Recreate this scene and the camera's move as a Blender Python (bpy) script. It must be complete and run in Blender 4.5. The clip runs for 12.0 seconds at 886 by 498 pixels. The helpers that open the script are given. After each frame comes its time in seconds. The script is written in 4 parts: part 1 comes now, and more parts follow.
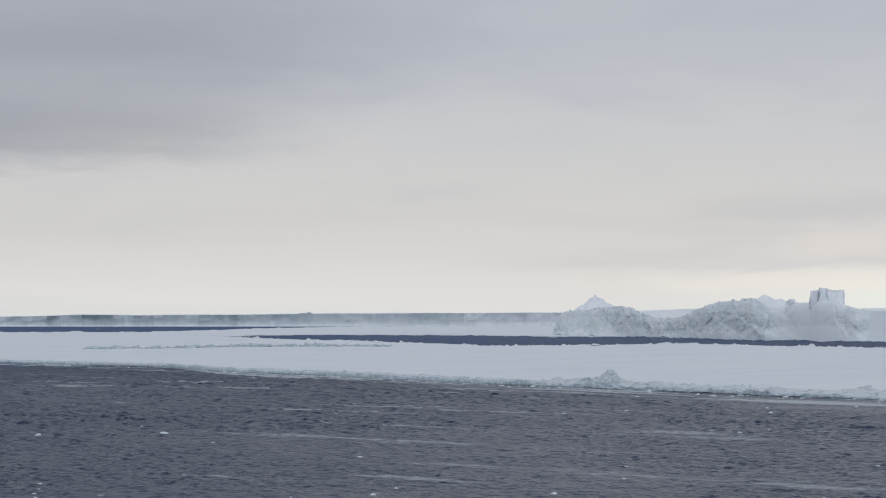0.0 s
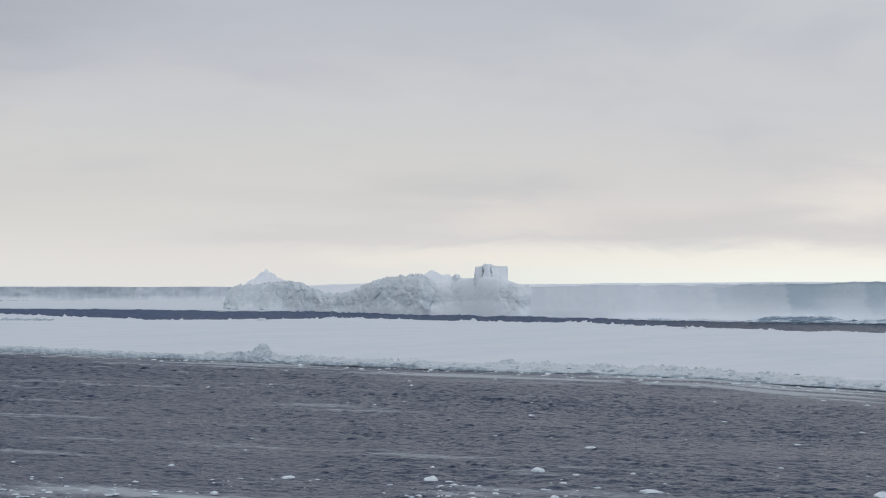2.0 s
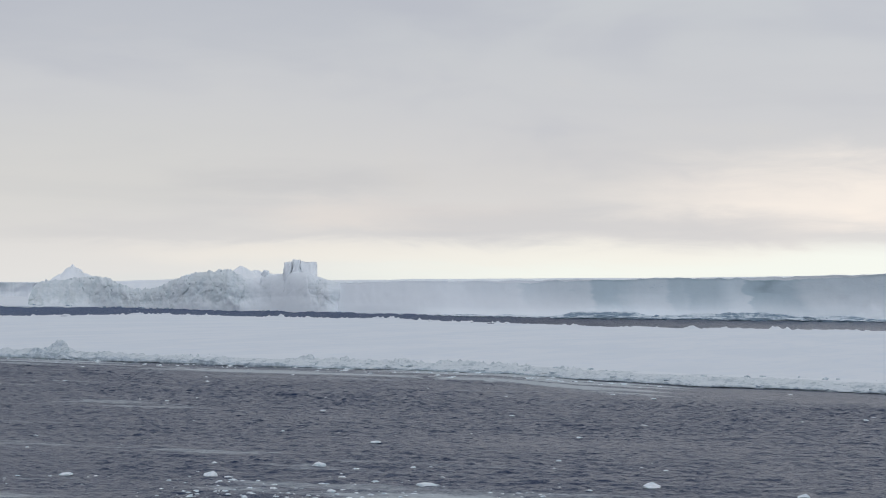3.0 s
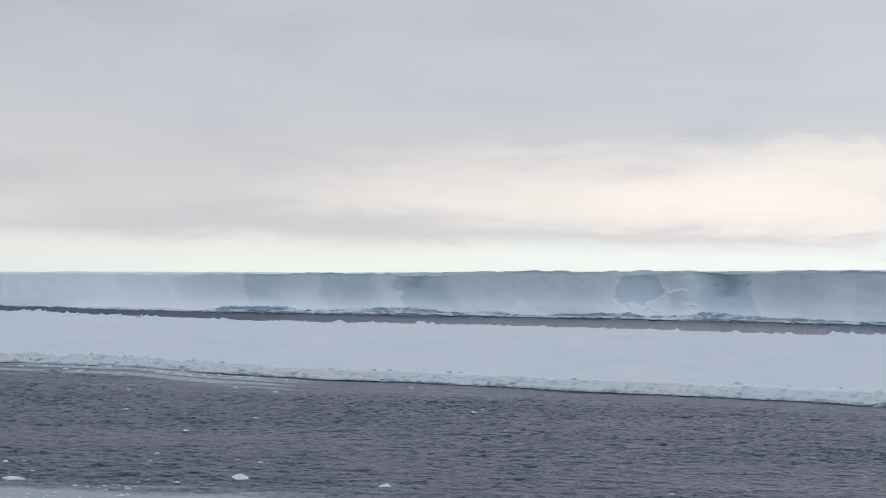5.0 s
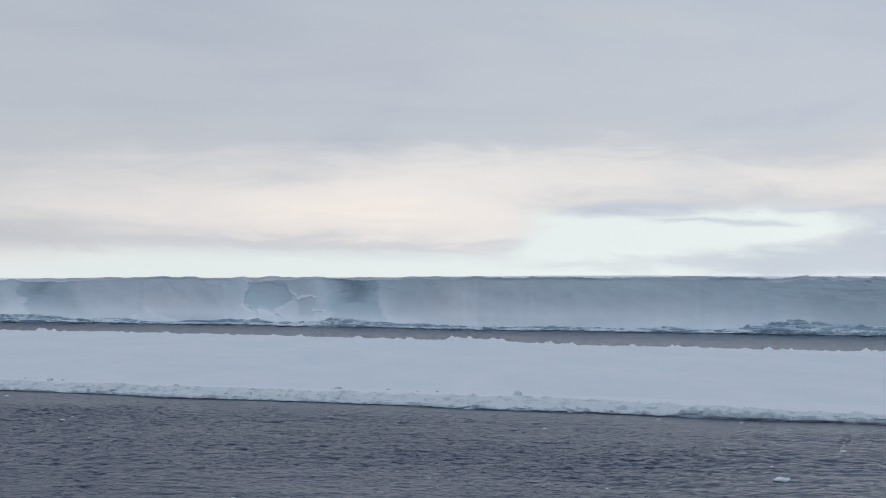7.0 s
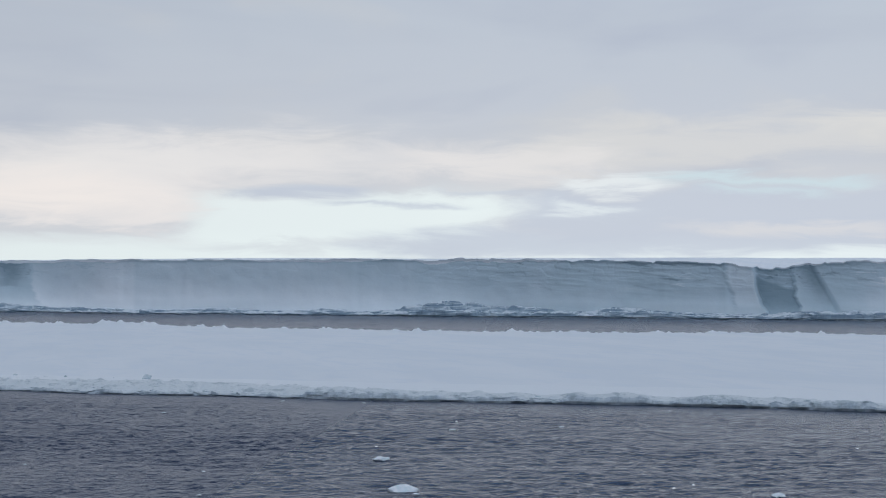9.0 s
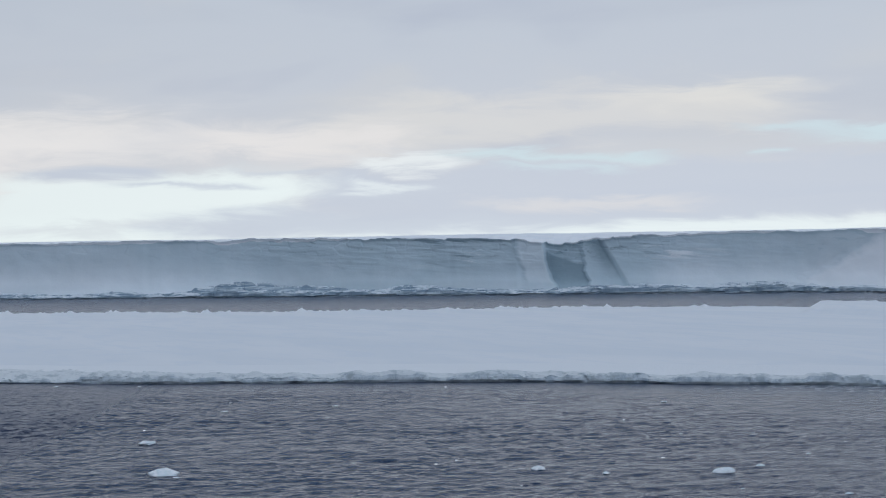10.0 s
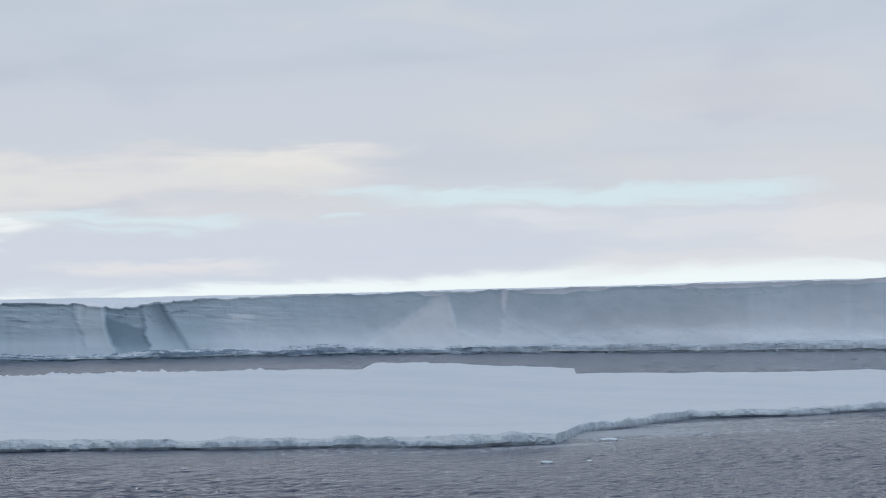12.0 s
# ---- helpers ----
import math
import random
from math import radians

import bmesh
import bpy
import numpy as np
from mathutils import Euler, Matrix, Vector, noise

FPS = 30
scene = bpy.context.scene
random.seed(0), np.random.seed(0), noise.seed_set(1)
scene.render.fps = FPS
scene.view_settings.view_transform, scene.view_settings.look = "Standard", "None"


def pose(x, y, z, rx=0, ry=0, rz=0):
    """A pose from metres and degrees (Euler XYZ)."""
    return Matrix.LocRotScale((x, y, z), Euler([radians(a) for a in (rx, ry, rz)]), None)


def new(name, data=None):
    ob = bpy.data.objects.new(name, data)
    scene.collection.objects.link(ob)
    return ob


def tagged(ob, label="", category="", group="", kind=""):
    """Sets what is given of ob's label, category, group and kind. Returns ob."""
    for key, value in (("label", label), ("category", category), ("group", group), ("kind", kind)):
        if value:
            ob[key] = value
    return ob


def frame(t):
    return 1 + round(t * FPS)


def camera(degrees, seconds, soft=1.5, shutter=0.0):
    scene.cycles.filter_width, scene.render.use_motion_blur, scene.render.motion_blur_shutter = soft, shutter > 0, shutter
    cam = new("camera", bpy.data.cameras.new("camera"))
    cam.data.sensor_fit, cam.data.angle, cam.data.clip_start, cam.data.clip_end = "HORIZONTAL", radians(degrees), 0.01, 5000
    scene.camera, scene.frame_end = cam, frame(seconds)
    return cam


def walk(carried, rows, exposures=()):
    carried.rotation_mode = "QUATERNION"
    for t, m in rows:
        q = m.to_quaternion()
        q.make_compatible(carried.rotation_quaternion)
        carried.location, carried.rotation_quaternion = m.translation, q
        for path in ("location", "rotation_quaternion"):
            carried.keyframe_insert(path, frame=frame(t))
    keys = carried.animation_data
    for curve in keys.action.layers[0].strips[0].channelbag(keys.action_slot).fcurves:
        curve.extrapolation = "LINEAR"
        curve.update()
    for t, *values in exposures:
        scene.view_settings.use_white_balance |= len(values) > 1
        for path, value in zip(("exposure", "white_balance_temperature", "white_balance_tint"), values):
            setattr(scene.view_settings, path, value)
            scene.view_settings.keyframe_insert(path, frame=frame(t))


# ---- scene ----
cam = camera(26.32, 12.0, soft=1.0)
# seconds, place in metres, heading to the right, tilt up and lean to the right in degrees
ROWS = [
    (0.0, 0.00, -0.00, 15.00, -35.684, 2.159, -0.007),
    (0.5, 1.45, -0.00, 15.00, -33.350, 1.976, -0.095),
    (1.0, 2.91, -0.01, 15.00, -31.180, 1.847, -0.181),
    (1.5, 4.36, -0.03, 15.00, -29.138, 1.723, -0.056),
    (2.0, 5.82, -0.05, 15.00, -25.893, 1.409, -0.230),
    (2.5, 7.27, -0.08, 15.00, -22.851, 1.348, -0.312),
    (3.0, 8.73, -0.11, 15.00, -20.236, 1.305, -0.245),
    (3.5, 10.18, -0.16, 15.00, -17.699, 1.184, -0.247),
    (5.5, 15.99, -0.39, 15.00, -7.394, 1.188, -0.813),
    (6.0, 17.45, -0.46, 15.00, -4.714, 1.138, -0.847),
    (6.5, 18.90, -0.54, 15.00, -2.164, 1.320, -0.757),
    (7.0, 20.35, -0.62, 15.00, 0.804, 1.525, -0.615),
    (9.0, 26.16, -1.03, 15.00, 10.750, 1.086, -0.384),
    (9.5, 27.61, -1.15, 15.00, 13.448, 1.761, -0.255),
    (10.0, 29.06, -1.27, 15.00, 16.836, 0.433, 0.648),
    (10.5, 30.51, -1.40, 15.00, 19.435, 0.579, 0.525),
    (11.0, 31.97, -1.54, 15.00, 22.262, 1.399, 0.298),
    (11.5, 33.42, -1.68, 15.00, 26.017, 1.514, 0.56),
    (12.0, 34.87, -1.83, 15.00, 29.672, 2.164, 1.081),
]
walk(cam, [(t, pose(x, y, z, 90 + up, lean, -head)) for t, x, y, z, head, up, lean in ROWS],
     exposures=[(0.0, 0.14, 6840, 10), (3.5, 0.19, 6800, 10), (5.5, 0.11, 6480, 10), (7.0, -0.02, 6300, 9), (9.0, -0.04, 6180, 9), (10.5, 0.01, 6200, 9), (12.0, 0.09, 6270, 9)])


# ---------------------------------------------------------------- node helpers
class Nodes:
    """Short writing of shader nodes."""

    def __init__(self, tree):
        self.tree = tree
        tree.nodes.clear()

    def node(self, kind, **inputs):
        n = self.tree.nodes.new(kind)
        for key, value in inputs.items():
            self.put(n.inputs[key.replace("_", " ")], value)
        return n

    def put(self, socket, value):
        if isinstance(value, bpy.types.NodeSocket):
            self.tree.links.new(value, socket)
        else:
            socket.default_value = value

    def math(self, op, a, b=0.0, c=0.0):
        n = self.tree.nodes.new("ShaderNodeMath")
        n.operation = op
        for i, v in enumerate((a, b, c)):
            self.put(n.inputs[i], v)
        return n.outputs[0]

    def step(self, v, lo, hi, a=0.0, b=1.0):
        """A smooth rise of v from a (at lo) to b (at hi)."""
        n = self.tree.nodes.new("ShaderNodeMapRange")
        n.interpolation_type = "SMOOTHSTEP"
        for i, x in enumerate((v, lo, hi, a, b)):
            self.put(n.inputs[i], x)
        return n.outputs[0]

    def mix(self, f, a, b, blend="MIX"):
        n = self.tree.nodes.new("ShaderNodeMix")
        n.data_type, n.blend_type, n.clamp_factor = "RGBA", blend, True
        self.put(n.inputs[0], f)
        self.put(n.inputs[6], a if isinstance(a, bpy.types.NodeSocket) else (*a, 1))
        self.put(n.inputs[7], b if isinstance(b, bpy.types.NodeSocket) else (*b, 1))
        return n.outputs[2]

    def noise(self, vec, scale, detail=4.0, rough=0.55, distort=0.0):
        n = self.node("ShaderNodeTexNoise", Vector=vec, Scale=scale, Detail=detail, Roughness=rough, Distortion=distort)
        return n.outputs[0]

    def xyz(self, x, y, z=0.0):
        n = self.tree.nodes.new("ShaderNodeCombineXYZ")
        for i, v in enumerate((x, y, z)):
            self.put(n.inputs[i], v)
        return n.outputs[0]

    def scaled(self, vec, s):
        n = self.tree.nodes.new("ShaderNodeVectorMath")
        n.operation = "MULTIPLY"
        self.put(n.inputs[0], vec)
        n.inputs[1].default_value = s
        return n.outputs[0]

    def bump(self, height, strength, distance, normal=None):
        n = self.node("ShaderNodeBump", Height=height, Strength=strength, Distance=distance)
        if normal:
            self.put(n.inputs["Normal"], normal)
        return n.outputs[0]


def material(name):
    m = bpy.data.materials.new(name)
    m.use_nodes = True
    g = Nodes(m.node_tree)
    out = g.node("ShaderNodeOutputMaterial")
    bsdf = g.node("ShaderNodeBsdfPrincipled")
    g.put(out.inputs[0], bsdf.outputs[0])
    return m, g, bsdf


# ---------------------------------------------------------------- sky and sun
SUN_HEAD, SUN_UP = -4.0, 38.0
world = bpy.data.worlds.new("overcast_sky")
scene.world = world
world.use_nodes = True
g = Nodes(world.node_tree)
out = g.node("ShaderNodeOutputWorld")
ray = g.node("ShaderNodeTexCoord").outputs["Generated"]
sep = g.node("ShaderNodeSeparateXYZ", Vector=ray)
head = g.math("MULTIPLY", g.math("ARCTAN2", sep.outputs[0], sep.outputs[1]), 57.2958)
up = g.math("MULTIPLY", g.math("ARCSINE", sep.outputs[2]), 57.2958)
clear = g.node("ShaderNodeTexSky")
clear.sky_type, clear.sun_disc = "NISHITA", False
clear.sun_elevation, clear.sun_rotation = radians(SUN_UP), radians(SUN_HEAD)
clear.air_density, clear.dust_density = 1.0, 1.5
# cloud deck: brightness by height above the horizon
deck = g.tree.nodes.new("ShaderNodeValToRGB")
deck.color_ramp.elements[0].position = 0.0
for place, colour in ((0.0, (0.71, 0.76, 0.785)), (0.008, (0.76, 0.768, 0.78)), (0.020, (0.735, 0.735, 0.745)), (0.036, (0.665, 0.67, 0.69)),
                      (0.06, (0.60, 0.625, 0.675)), (0.105, (0.55, 0.595, 0.66)), (0.17, (0.52, 0.58, 0.66)), (0.3, (0.36, 0.435, 0.55)), (0.6, (0.22, 0.29, 0.41)), (1.0, (0.19, 0.255, 0.38))):
    e = deck.color_ramp.elements.new(place) if place > 0 else deck.color_ramp.elements[0]
    e.color = (*colour, 1)
deck.color_ramp.elements[-1].color = (0.19, 0.255, 0.38, 1)
wave = g.noise(g.xyz(g.math("MULTIPLY", head, 0.07), g.math("MULTIPLY", up, 0.35)), 1.0, 3.0)
g.put(deck.inputs[0], g.math("MULTIPLY", g.math("ADD", up, g.math("MULTIPLY", g.math("SUBTRACT", wave, 0.5), 1.6)), 1 / 90))
sky = deck.outputs[0]
# long soft streaks
streak = g.noise(g.xyz(g.math("MULTIPLY", head, 0.06), g.math("MULTIPLY", up, 0.55), 3.0), 1.0, 5.0, 0.5, 0.6)
sky = g.mix(g.step(streak, 0.42, 0.72, 0.0, 0.2), sky, (0.46, 0.49, 0.57))
mottle = g.noise(g.xyz(g.math("MULTIPLY", head, 0.11), g.math("MULTIPLY", up, 0.3), 11.0), 1.0, 4.0, 0.5, 0.3)
sky = g.mix(g.math("MULTIPLY", g.step(up, 1.5, 4.0), g.step(mottle, 0.48, 0.70, 0.0, 0.45)), sky, (0.47, 0.505, 0.60))
sky = g.mix(g.math("MULTIPLY", g.step(up, 1.5, 4.0), g.step(mottle, 0.46, 0.30, 0.0, 0.35)), sky, (0.68, 0.665, 0.64))
# clouds, each a soft patch with a torn outline: bearings and heights in degrees, softness across and up, raggedness, slant, strength, colour
torn = g.noise(g.xyz(g.math("MULTIPLY", head, 0.22), g.math("MULTIPLY", up, 1.0), 7.3), 1.0, 7.0, 0.58, 0.4)
frayed = g.noise(g.xyz(g.math("MULTIPLY", head, 0.30), g.math("MULTIPLY", up, 1.5), 21.7), 1.0, 7.0, 0.6, 0.5)
torn, frayed = g.math("SUBTRACT", torn, 0.5), g.math("SUBTRACT", frayed, 0.5)


def cloud(b0, b1, e0, e1, wide, high, rag, slant, amount, colour):
    global sky
    across = g.math("ADD", head, g.math("MULTIPLY", torn, 9.0 * rag))
    height = g.math("ADD", up, g.math("MULTIPLY", frayed, 2.2 * rag))
    if slant:
        height = g.math("ADD", height, g.math("MULTIPLY", g.math("SUBTRACT", head, (b0 + b1) / 2), -slant))
    sides = g.math("MULTIPLY", g.step(across, b0 - wide, b0 + wide), g.step(across, b1 + wide, b1 - wide))
    ends = g.math("MULTIPLY", g.step(height, e0 - high, e0 + high), g.step(height, e1 + high, e1 - high))
    sky = g.mix(g.math("MULTIPLY", g.math("MULTIPLY", sides, ends), amount), sky, colour)


GREY, LILAC, CREAM = (0.345, 0.38, 0.455), (0.61, 0.645, 0.715), (0.80, 0.765, 0.715)
PALE, WARM, OPEN = (0.91, 0.965, 0.93), (1.04, 0.96, 0.89), g.mix(0.85, g.scaled(clear.outputs[0], (0.03, 0.03, 0.03)), (0.74, 0.87, 0.91))
# creamy haze and grey shelves over the far end
cloud(-66, -25, 1.4, 4.6, 5.0, 1.0, 0.5, 0.05, 0.42, (0.648, 0.668, 0.672))
cloud(-80, -36, 3.3, 9.6, 5.5, 1.4, 0.8, 0.20, 0.72, GREY)
cloud(-80, -43, 7.2, 8.3, 3.5, 0.6, 0.6, 0.04, 0.40, (0.31, 0.335, 0.40))
cloud(-80, -41, 4.3, 5.9, 3.0, 0.6, 0.6, 0.03, 0.45, (0.31, 0.335, 0.40))
cloud(-40, -20, 7.0, 12, 5.0, 1.2, 0.8, 0.05, 0.5, (0.45, 0.49, 0.585))
cloud(-28, -21.5, 2.9, 3.7, 2.0, 0.4, 0.6, 0.0, 0.38, (0.52, 0.54, 0.59))
cloud(-33, -19, 1.6, 2.0, 2.5, 0.3, 0.5, 0.0, 0.30, (0.55, 0.57, 0.62))
cloud(-25, -17.5, 2.05, 2.6, 1.8, 0.3, 0.5, 0.0, 0.45, (0.80, 0.745, 0.72))
# bright rim under the deck
cloud(-23, 70, 0.2, 1.35, 8.0, 0.35, 0.3, 0.0, 0.92, PALE)
cloud(-29, -11, 0.85, 1.45, 4.0, 0.25, 0.4, 0.0, 0.50, (0.90, 0.86, 0.81))
# the glow of the hidden sun, broken into shelves
cloud(-13, 4.5, 2.0, 3.9, 4.5, 1.0, 0.9, 0.03, 0.62, WARM)
cloud(-6, 2.4, 1.95, 3.2, 2.8, 0.7, 0.8, 0.02, 0.66, (1.08, 0.965, 0.875))
cloud(-2, 9.5, 3.3, 4.5, 3.0, 0.5, 0.9, 0.02, 0.60, (0.97, 0.91, 0.855))
cloud(-22, -9.5, 1.6, 2.5, 2.5, 0.35, 0.6, -0.01, 0.55, (0.585, 0.60, 0.645))
cloud(-9, 1.6, 1.45, 1.75, 2.0, 0.13, 0.5, 0.0, 0.50, (0.66, 0.675, 0.70))
# clear pale gap and the cloud banks in it
cloud(10.5, 17.0, 2.0, 2.6, 1.6, 0.25, 0.8, 0.0, 0.6, PALE)
cloud(3.0, 12.6, 1.1, 2.75, 1.2, 0.35, 0.6, 0.03, 0.88, PALE)
cloud(0.5, 3.0, 1.75, 2.75, 0.7, 0.25, 0.7, 0.0, 0.55, (0.95, 0.88, 0.83))
cloud(4.9, 8.3, 2.62, 2.95, 0.7, 0.16, 0.35, 0.02, 0.92, LILAC)
cloud(7.0, 11.2, 2.36, 2.48, 0.8, 0.10, 0.3, -0.02, 0.85, LILAC)
cloud(10.9, 13.4, 2.78, 2.90, 0.6, 0.10, 0.4, 0.0, 0.60, LILAC)
cloud(3.0, 11.0, 1.02, 1.25, 2.0, 0.14, 0.5, 0.0, 0.50, (0.70, 0.715, 0.74))
cloud(9.0, 34, 1.05, 2.0, 1.4, 0.28, 0.6, 0.035, 0.85, LILAC)
cloud(13.2, 40, 1.85, 3.15, 1.2, 0.32, 0.7, 0.02, 0.82, LILAC)
cloud(13.5, 60, 0.2, 1.35, 3.0, 0.35, 0.4, 0.022, 0.85, (0.86, 0.91, 0.90))
# cream shelves above, blue slits between
cloud(9.5, 15.2, 3.3, 4.2, 1.6, 0.4, 0.8, 0.02, 0.75, (0.92, 0.86, 0.81))
cloud(13.8, 27, 3.85, 5.0, 2.5, 0.45, 0.9, 0.03, 0.62, CREAM)
cloud(22.5, 27.5, 4.6, 5.2, 1.5, 0.25, 0.6, 0.04, 0.55, (0.84, 0.80, 0.735))
cloud(14.6, 17.2, 2.9, 3.4, 0.7, 0.18, 0.7, 0.0, 0.80, (0.90, 0.92, 0.90))
cloud(17.0, 23.2, 3.08, 3.36, 1.0, 0.15, 0.5, -0.025, 0.85, OPEN)
cloud(18.5, 22.0, 2.75, 2.95, 0.9, 0.10, 0.5, -0.02, 0.60, OPEN)
cloud(14.4, 16.4, 2.2, 2.5, 0.6, 0.12, 0.6, 0.0, 0.70, (0.86, 0.90, 0.89))
cloud(25.8, 29.0, 3.85, 4.08, 0.8, 0.11, 0.4, 0.0, 0.70, OPEN)
cloud(28.4, 41.0, 3.46, 4.0, 1.8, 0.2, 0.6, 0.0, 0.92, OPEN)
cloud(26.3, 27.4, 3.18, 3.28, 0.3, 0.06, 0.3, 0.0, 0.70, OPEN)
# lit edges low in the banks
cloud(18.6, 24.4, 1.62, 1.9, 1.4, 0.14, 0.5, 0.0, 0.60, (0.82, 0.78, 0.75))
cloud(31, 34.5, 2.75, 3.2, 1.2, 0.2, 0.6, 0.0, 0.50, (0.78, 0.76, 0.76))
cloud(35, 48, 2.3, 3.1, 2.0, 0.3, 0.8, 0.0, 0.45, (0.79, 0.765, 0.75))
cloud(35, 43, 5.8, 7.6, 2.5, 0.7, 0.8, 0.0, 0.30, (0.70, 0.665, 0.65))
bg = g.node("ShaderNodeBackground", Color=sky, Strength=g.math("MULTIPLY", g.step(head, -20.0, 20.0, 0.86, 0.96), g.step(g.math("ABSOLUTE", head), 75.0, 140.0, 1.0, 1.4)))
g.put(out.inputs[0], bg.outputs[0])

sun_data = bpy.data.lights.new("sun", "SUN")
sun_data.energy, sun_data.angle, sun_data.color = 0.2, radians(80), (1.0, 0.96, 0.92)
sun = new("sun", sun_data)
sun.matrix_world = pose(0, 0, 60, 0, 0, -SUN_HEAD) @ pose(0, 0, 0, -(90 - SUN_UP), 0, 0)

# ---------------------------------------------------------------- materials
SNOW, g, b = material("wind_packed_snow")
where = g.node("ShaderNodeNewGeometry").outputs["Position"]
drift = g.noise(g.scaled(where, (0.05, 0.012, 0.05)), 1.0, 4.0, 0.55, 0.4)
crust = g.noise(g.scaled(where, (0.2, 0.05, 0.05)), 1.0, 3.0, 0.55, 0.5)
grain = g.noise(where, 1.3, 6.0)
c = g.mix(g.step(drift, 0.34, 0.62), (0.745, 0.777, 0.806), (0.792, 0.812, 0.830))
c = g.mix(g.step(crust, 0.48, 0.66, 0.0, 0.42), c, (0.705, 0.752, 0.805))
c = g.mix(g.step(grain, 0.5, 0.8, 0.0, 0.35), c, (0.68, 0.75, 0.82))
g.put(b.inputs["Base Color"], c)
b.inputs["Roughness"].default_value = 0.75
b.inputs["Specular IOR Level"].default_value = 0.25
g.put(b.inputs["Normal"], g.bump(grain, 0.3, 0.08))

FIRN, g, b = material("fresh_berg_snow")
where = g.node("ShaderNodeNewGeometry").outputs["Position"]
drift = g.noise(where, 0.05, 5.0, 0.6)
grain = g.noise(where, 0.6, 6.0)
c = g.mix(g.step(drift, 0.35, 0.65), (0.87, 0.90, 0.925), (0.93, 0.94, 0.95))
g.put(b.inputs["Base Color"], g.mix(g.step(grain, 0.5, 0.8, 0.0, 0.4), c, (0.78, 0.84, 0.88)))
b.inputs["Roughness"].default_value = 0.75
b.inputs["Specular IOR Level"].default_value = 0.25
g.put(b.inputs["Normal"], g.bump(grain, 0.4, 0.5))

CLIFF, g, b = material("blue_grey_glacier_ice")
where = g.node("ShaderNodeNewGeometry").outputs["Position"]
snow_and_shade = g.node("ShaderNodeAttribute")
snow_and_shade.attribute_name = "snow"
bed = g.noise(g.scaled(where, (0.02, 0.02, 0.55)), 1.0, 5.0, 0.6)
stain = g.noise(g.scaled(where, (0.06, 0.06, 0.03)), 1.0, 5.0)
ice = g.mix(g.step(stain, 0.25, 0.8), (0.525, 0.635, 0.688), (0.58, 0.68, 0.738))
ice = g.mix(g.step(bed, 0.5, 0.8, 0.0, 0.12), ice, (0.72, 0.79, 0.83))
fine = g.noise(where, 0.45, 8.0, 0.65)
amount = g.math("ADD", snow_and_shade.outputs["Fac"], g.math("MULTIPLY", g.math("SUBTRACT", fine, 0.5), 0.14))
# values below zero darken the ice, mostly for shade in recesses
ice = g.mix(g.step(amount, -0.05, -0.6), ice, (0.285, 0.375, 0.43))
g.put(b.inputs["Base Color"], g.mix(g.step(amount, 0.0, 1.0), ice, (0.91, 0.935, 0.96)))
b.inputs["Roughness"].default_value = 0.6
b.inputs["Specular IOR Level"].default_value = 0.3
g.put(b.inputs["Normal"], g.bump(g.math("ADD", g.math("MULTIPLY", bed, 0.10), fine), 0.25, 0.5))

RUIN, g, b = material("crumbled_berg_ice")
where = g.node("ShaderNodeNewGeometry").outputs["Position"]
snow_and_shade = g.node("ShaderNodeAttribute")
snow_and_shade.attribute_name = "snow"
fine = g.noise(where, 0.35, 7.0, 0.6)
stain = g.noise(where, 0.06, 4.0)
amount = g.math("ADD", snow_and_shade.outputs["Fac"], g.math("MULTIPLY", g.math("SUBTRACT", fine, 0.5), 0.3))
ice = g.mix(g.step(stain, 0.35, 0.65), (0.60, 0.665, 0.685), (0.665, 0.705, 0.715))
# below zero the ice darkens, mostly for shade in hollows
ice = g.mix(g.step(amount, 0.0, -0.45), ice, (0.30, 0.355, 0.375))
g.put(b.inputs["Base Color"], g.mix(g.step(amount, 0.1, 1.0), ice, (0.88, 0.905, 0.925)))
b.inputs["Roughness"].default_value = 0.65
b.inputs["Specular IOR Level"].default_value = 0.25
g.put(b.inputs["Normal"], g.bump(fine, 0.18, 0.5))

RUBBLE, g, b = material("broken_sea_ice")
geo = g.node("ShaderNodeNewGeometry")
where = geo.outputs["Position"]
lift = g.node("ShaderNodeSeparateXYZ", Vector=geo.outputs["Normal"]).outputs[2]
rough = g.noise(where, 0.9, 7.0, 0.65)
dust = g.node("ShaderNodeAttribute")
dust.attribute_name = "dust"
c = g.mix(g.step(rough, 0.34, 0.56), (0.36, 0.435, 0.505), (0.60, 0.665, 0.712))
# snow on the tops; sides left darker to carry their shade
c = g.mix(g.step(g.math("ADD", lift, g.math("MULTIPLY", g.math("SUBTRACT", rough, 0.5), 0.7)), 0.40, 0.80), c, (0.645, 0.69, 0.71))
# dark speckle in place of the shade between lumps
shade_speckle = g.noise(g.scaled(where, (0.5, 0.22, 0.9)), 1.0, 6.0, 0.75)
c = g.mix(g.step(shade_speckle, 0.49, 0.62, 0.0, 0.85), c, (0.385, 0.45, 0.485))
c = g.mix(g.step(g.math("ADD", dust.outputs["Fac"], g.math("SUBTRACT", rough, 0.5)), 0.35, 0.75), c, (0.765, 0.795, 0.82))
g.put(b.inputs["Base Color"], c)
b.inputs["Roughness"].default_value = 0.5
g.put(b.inputs["Normal"], g.bump(rough, 0.7, 0.3))

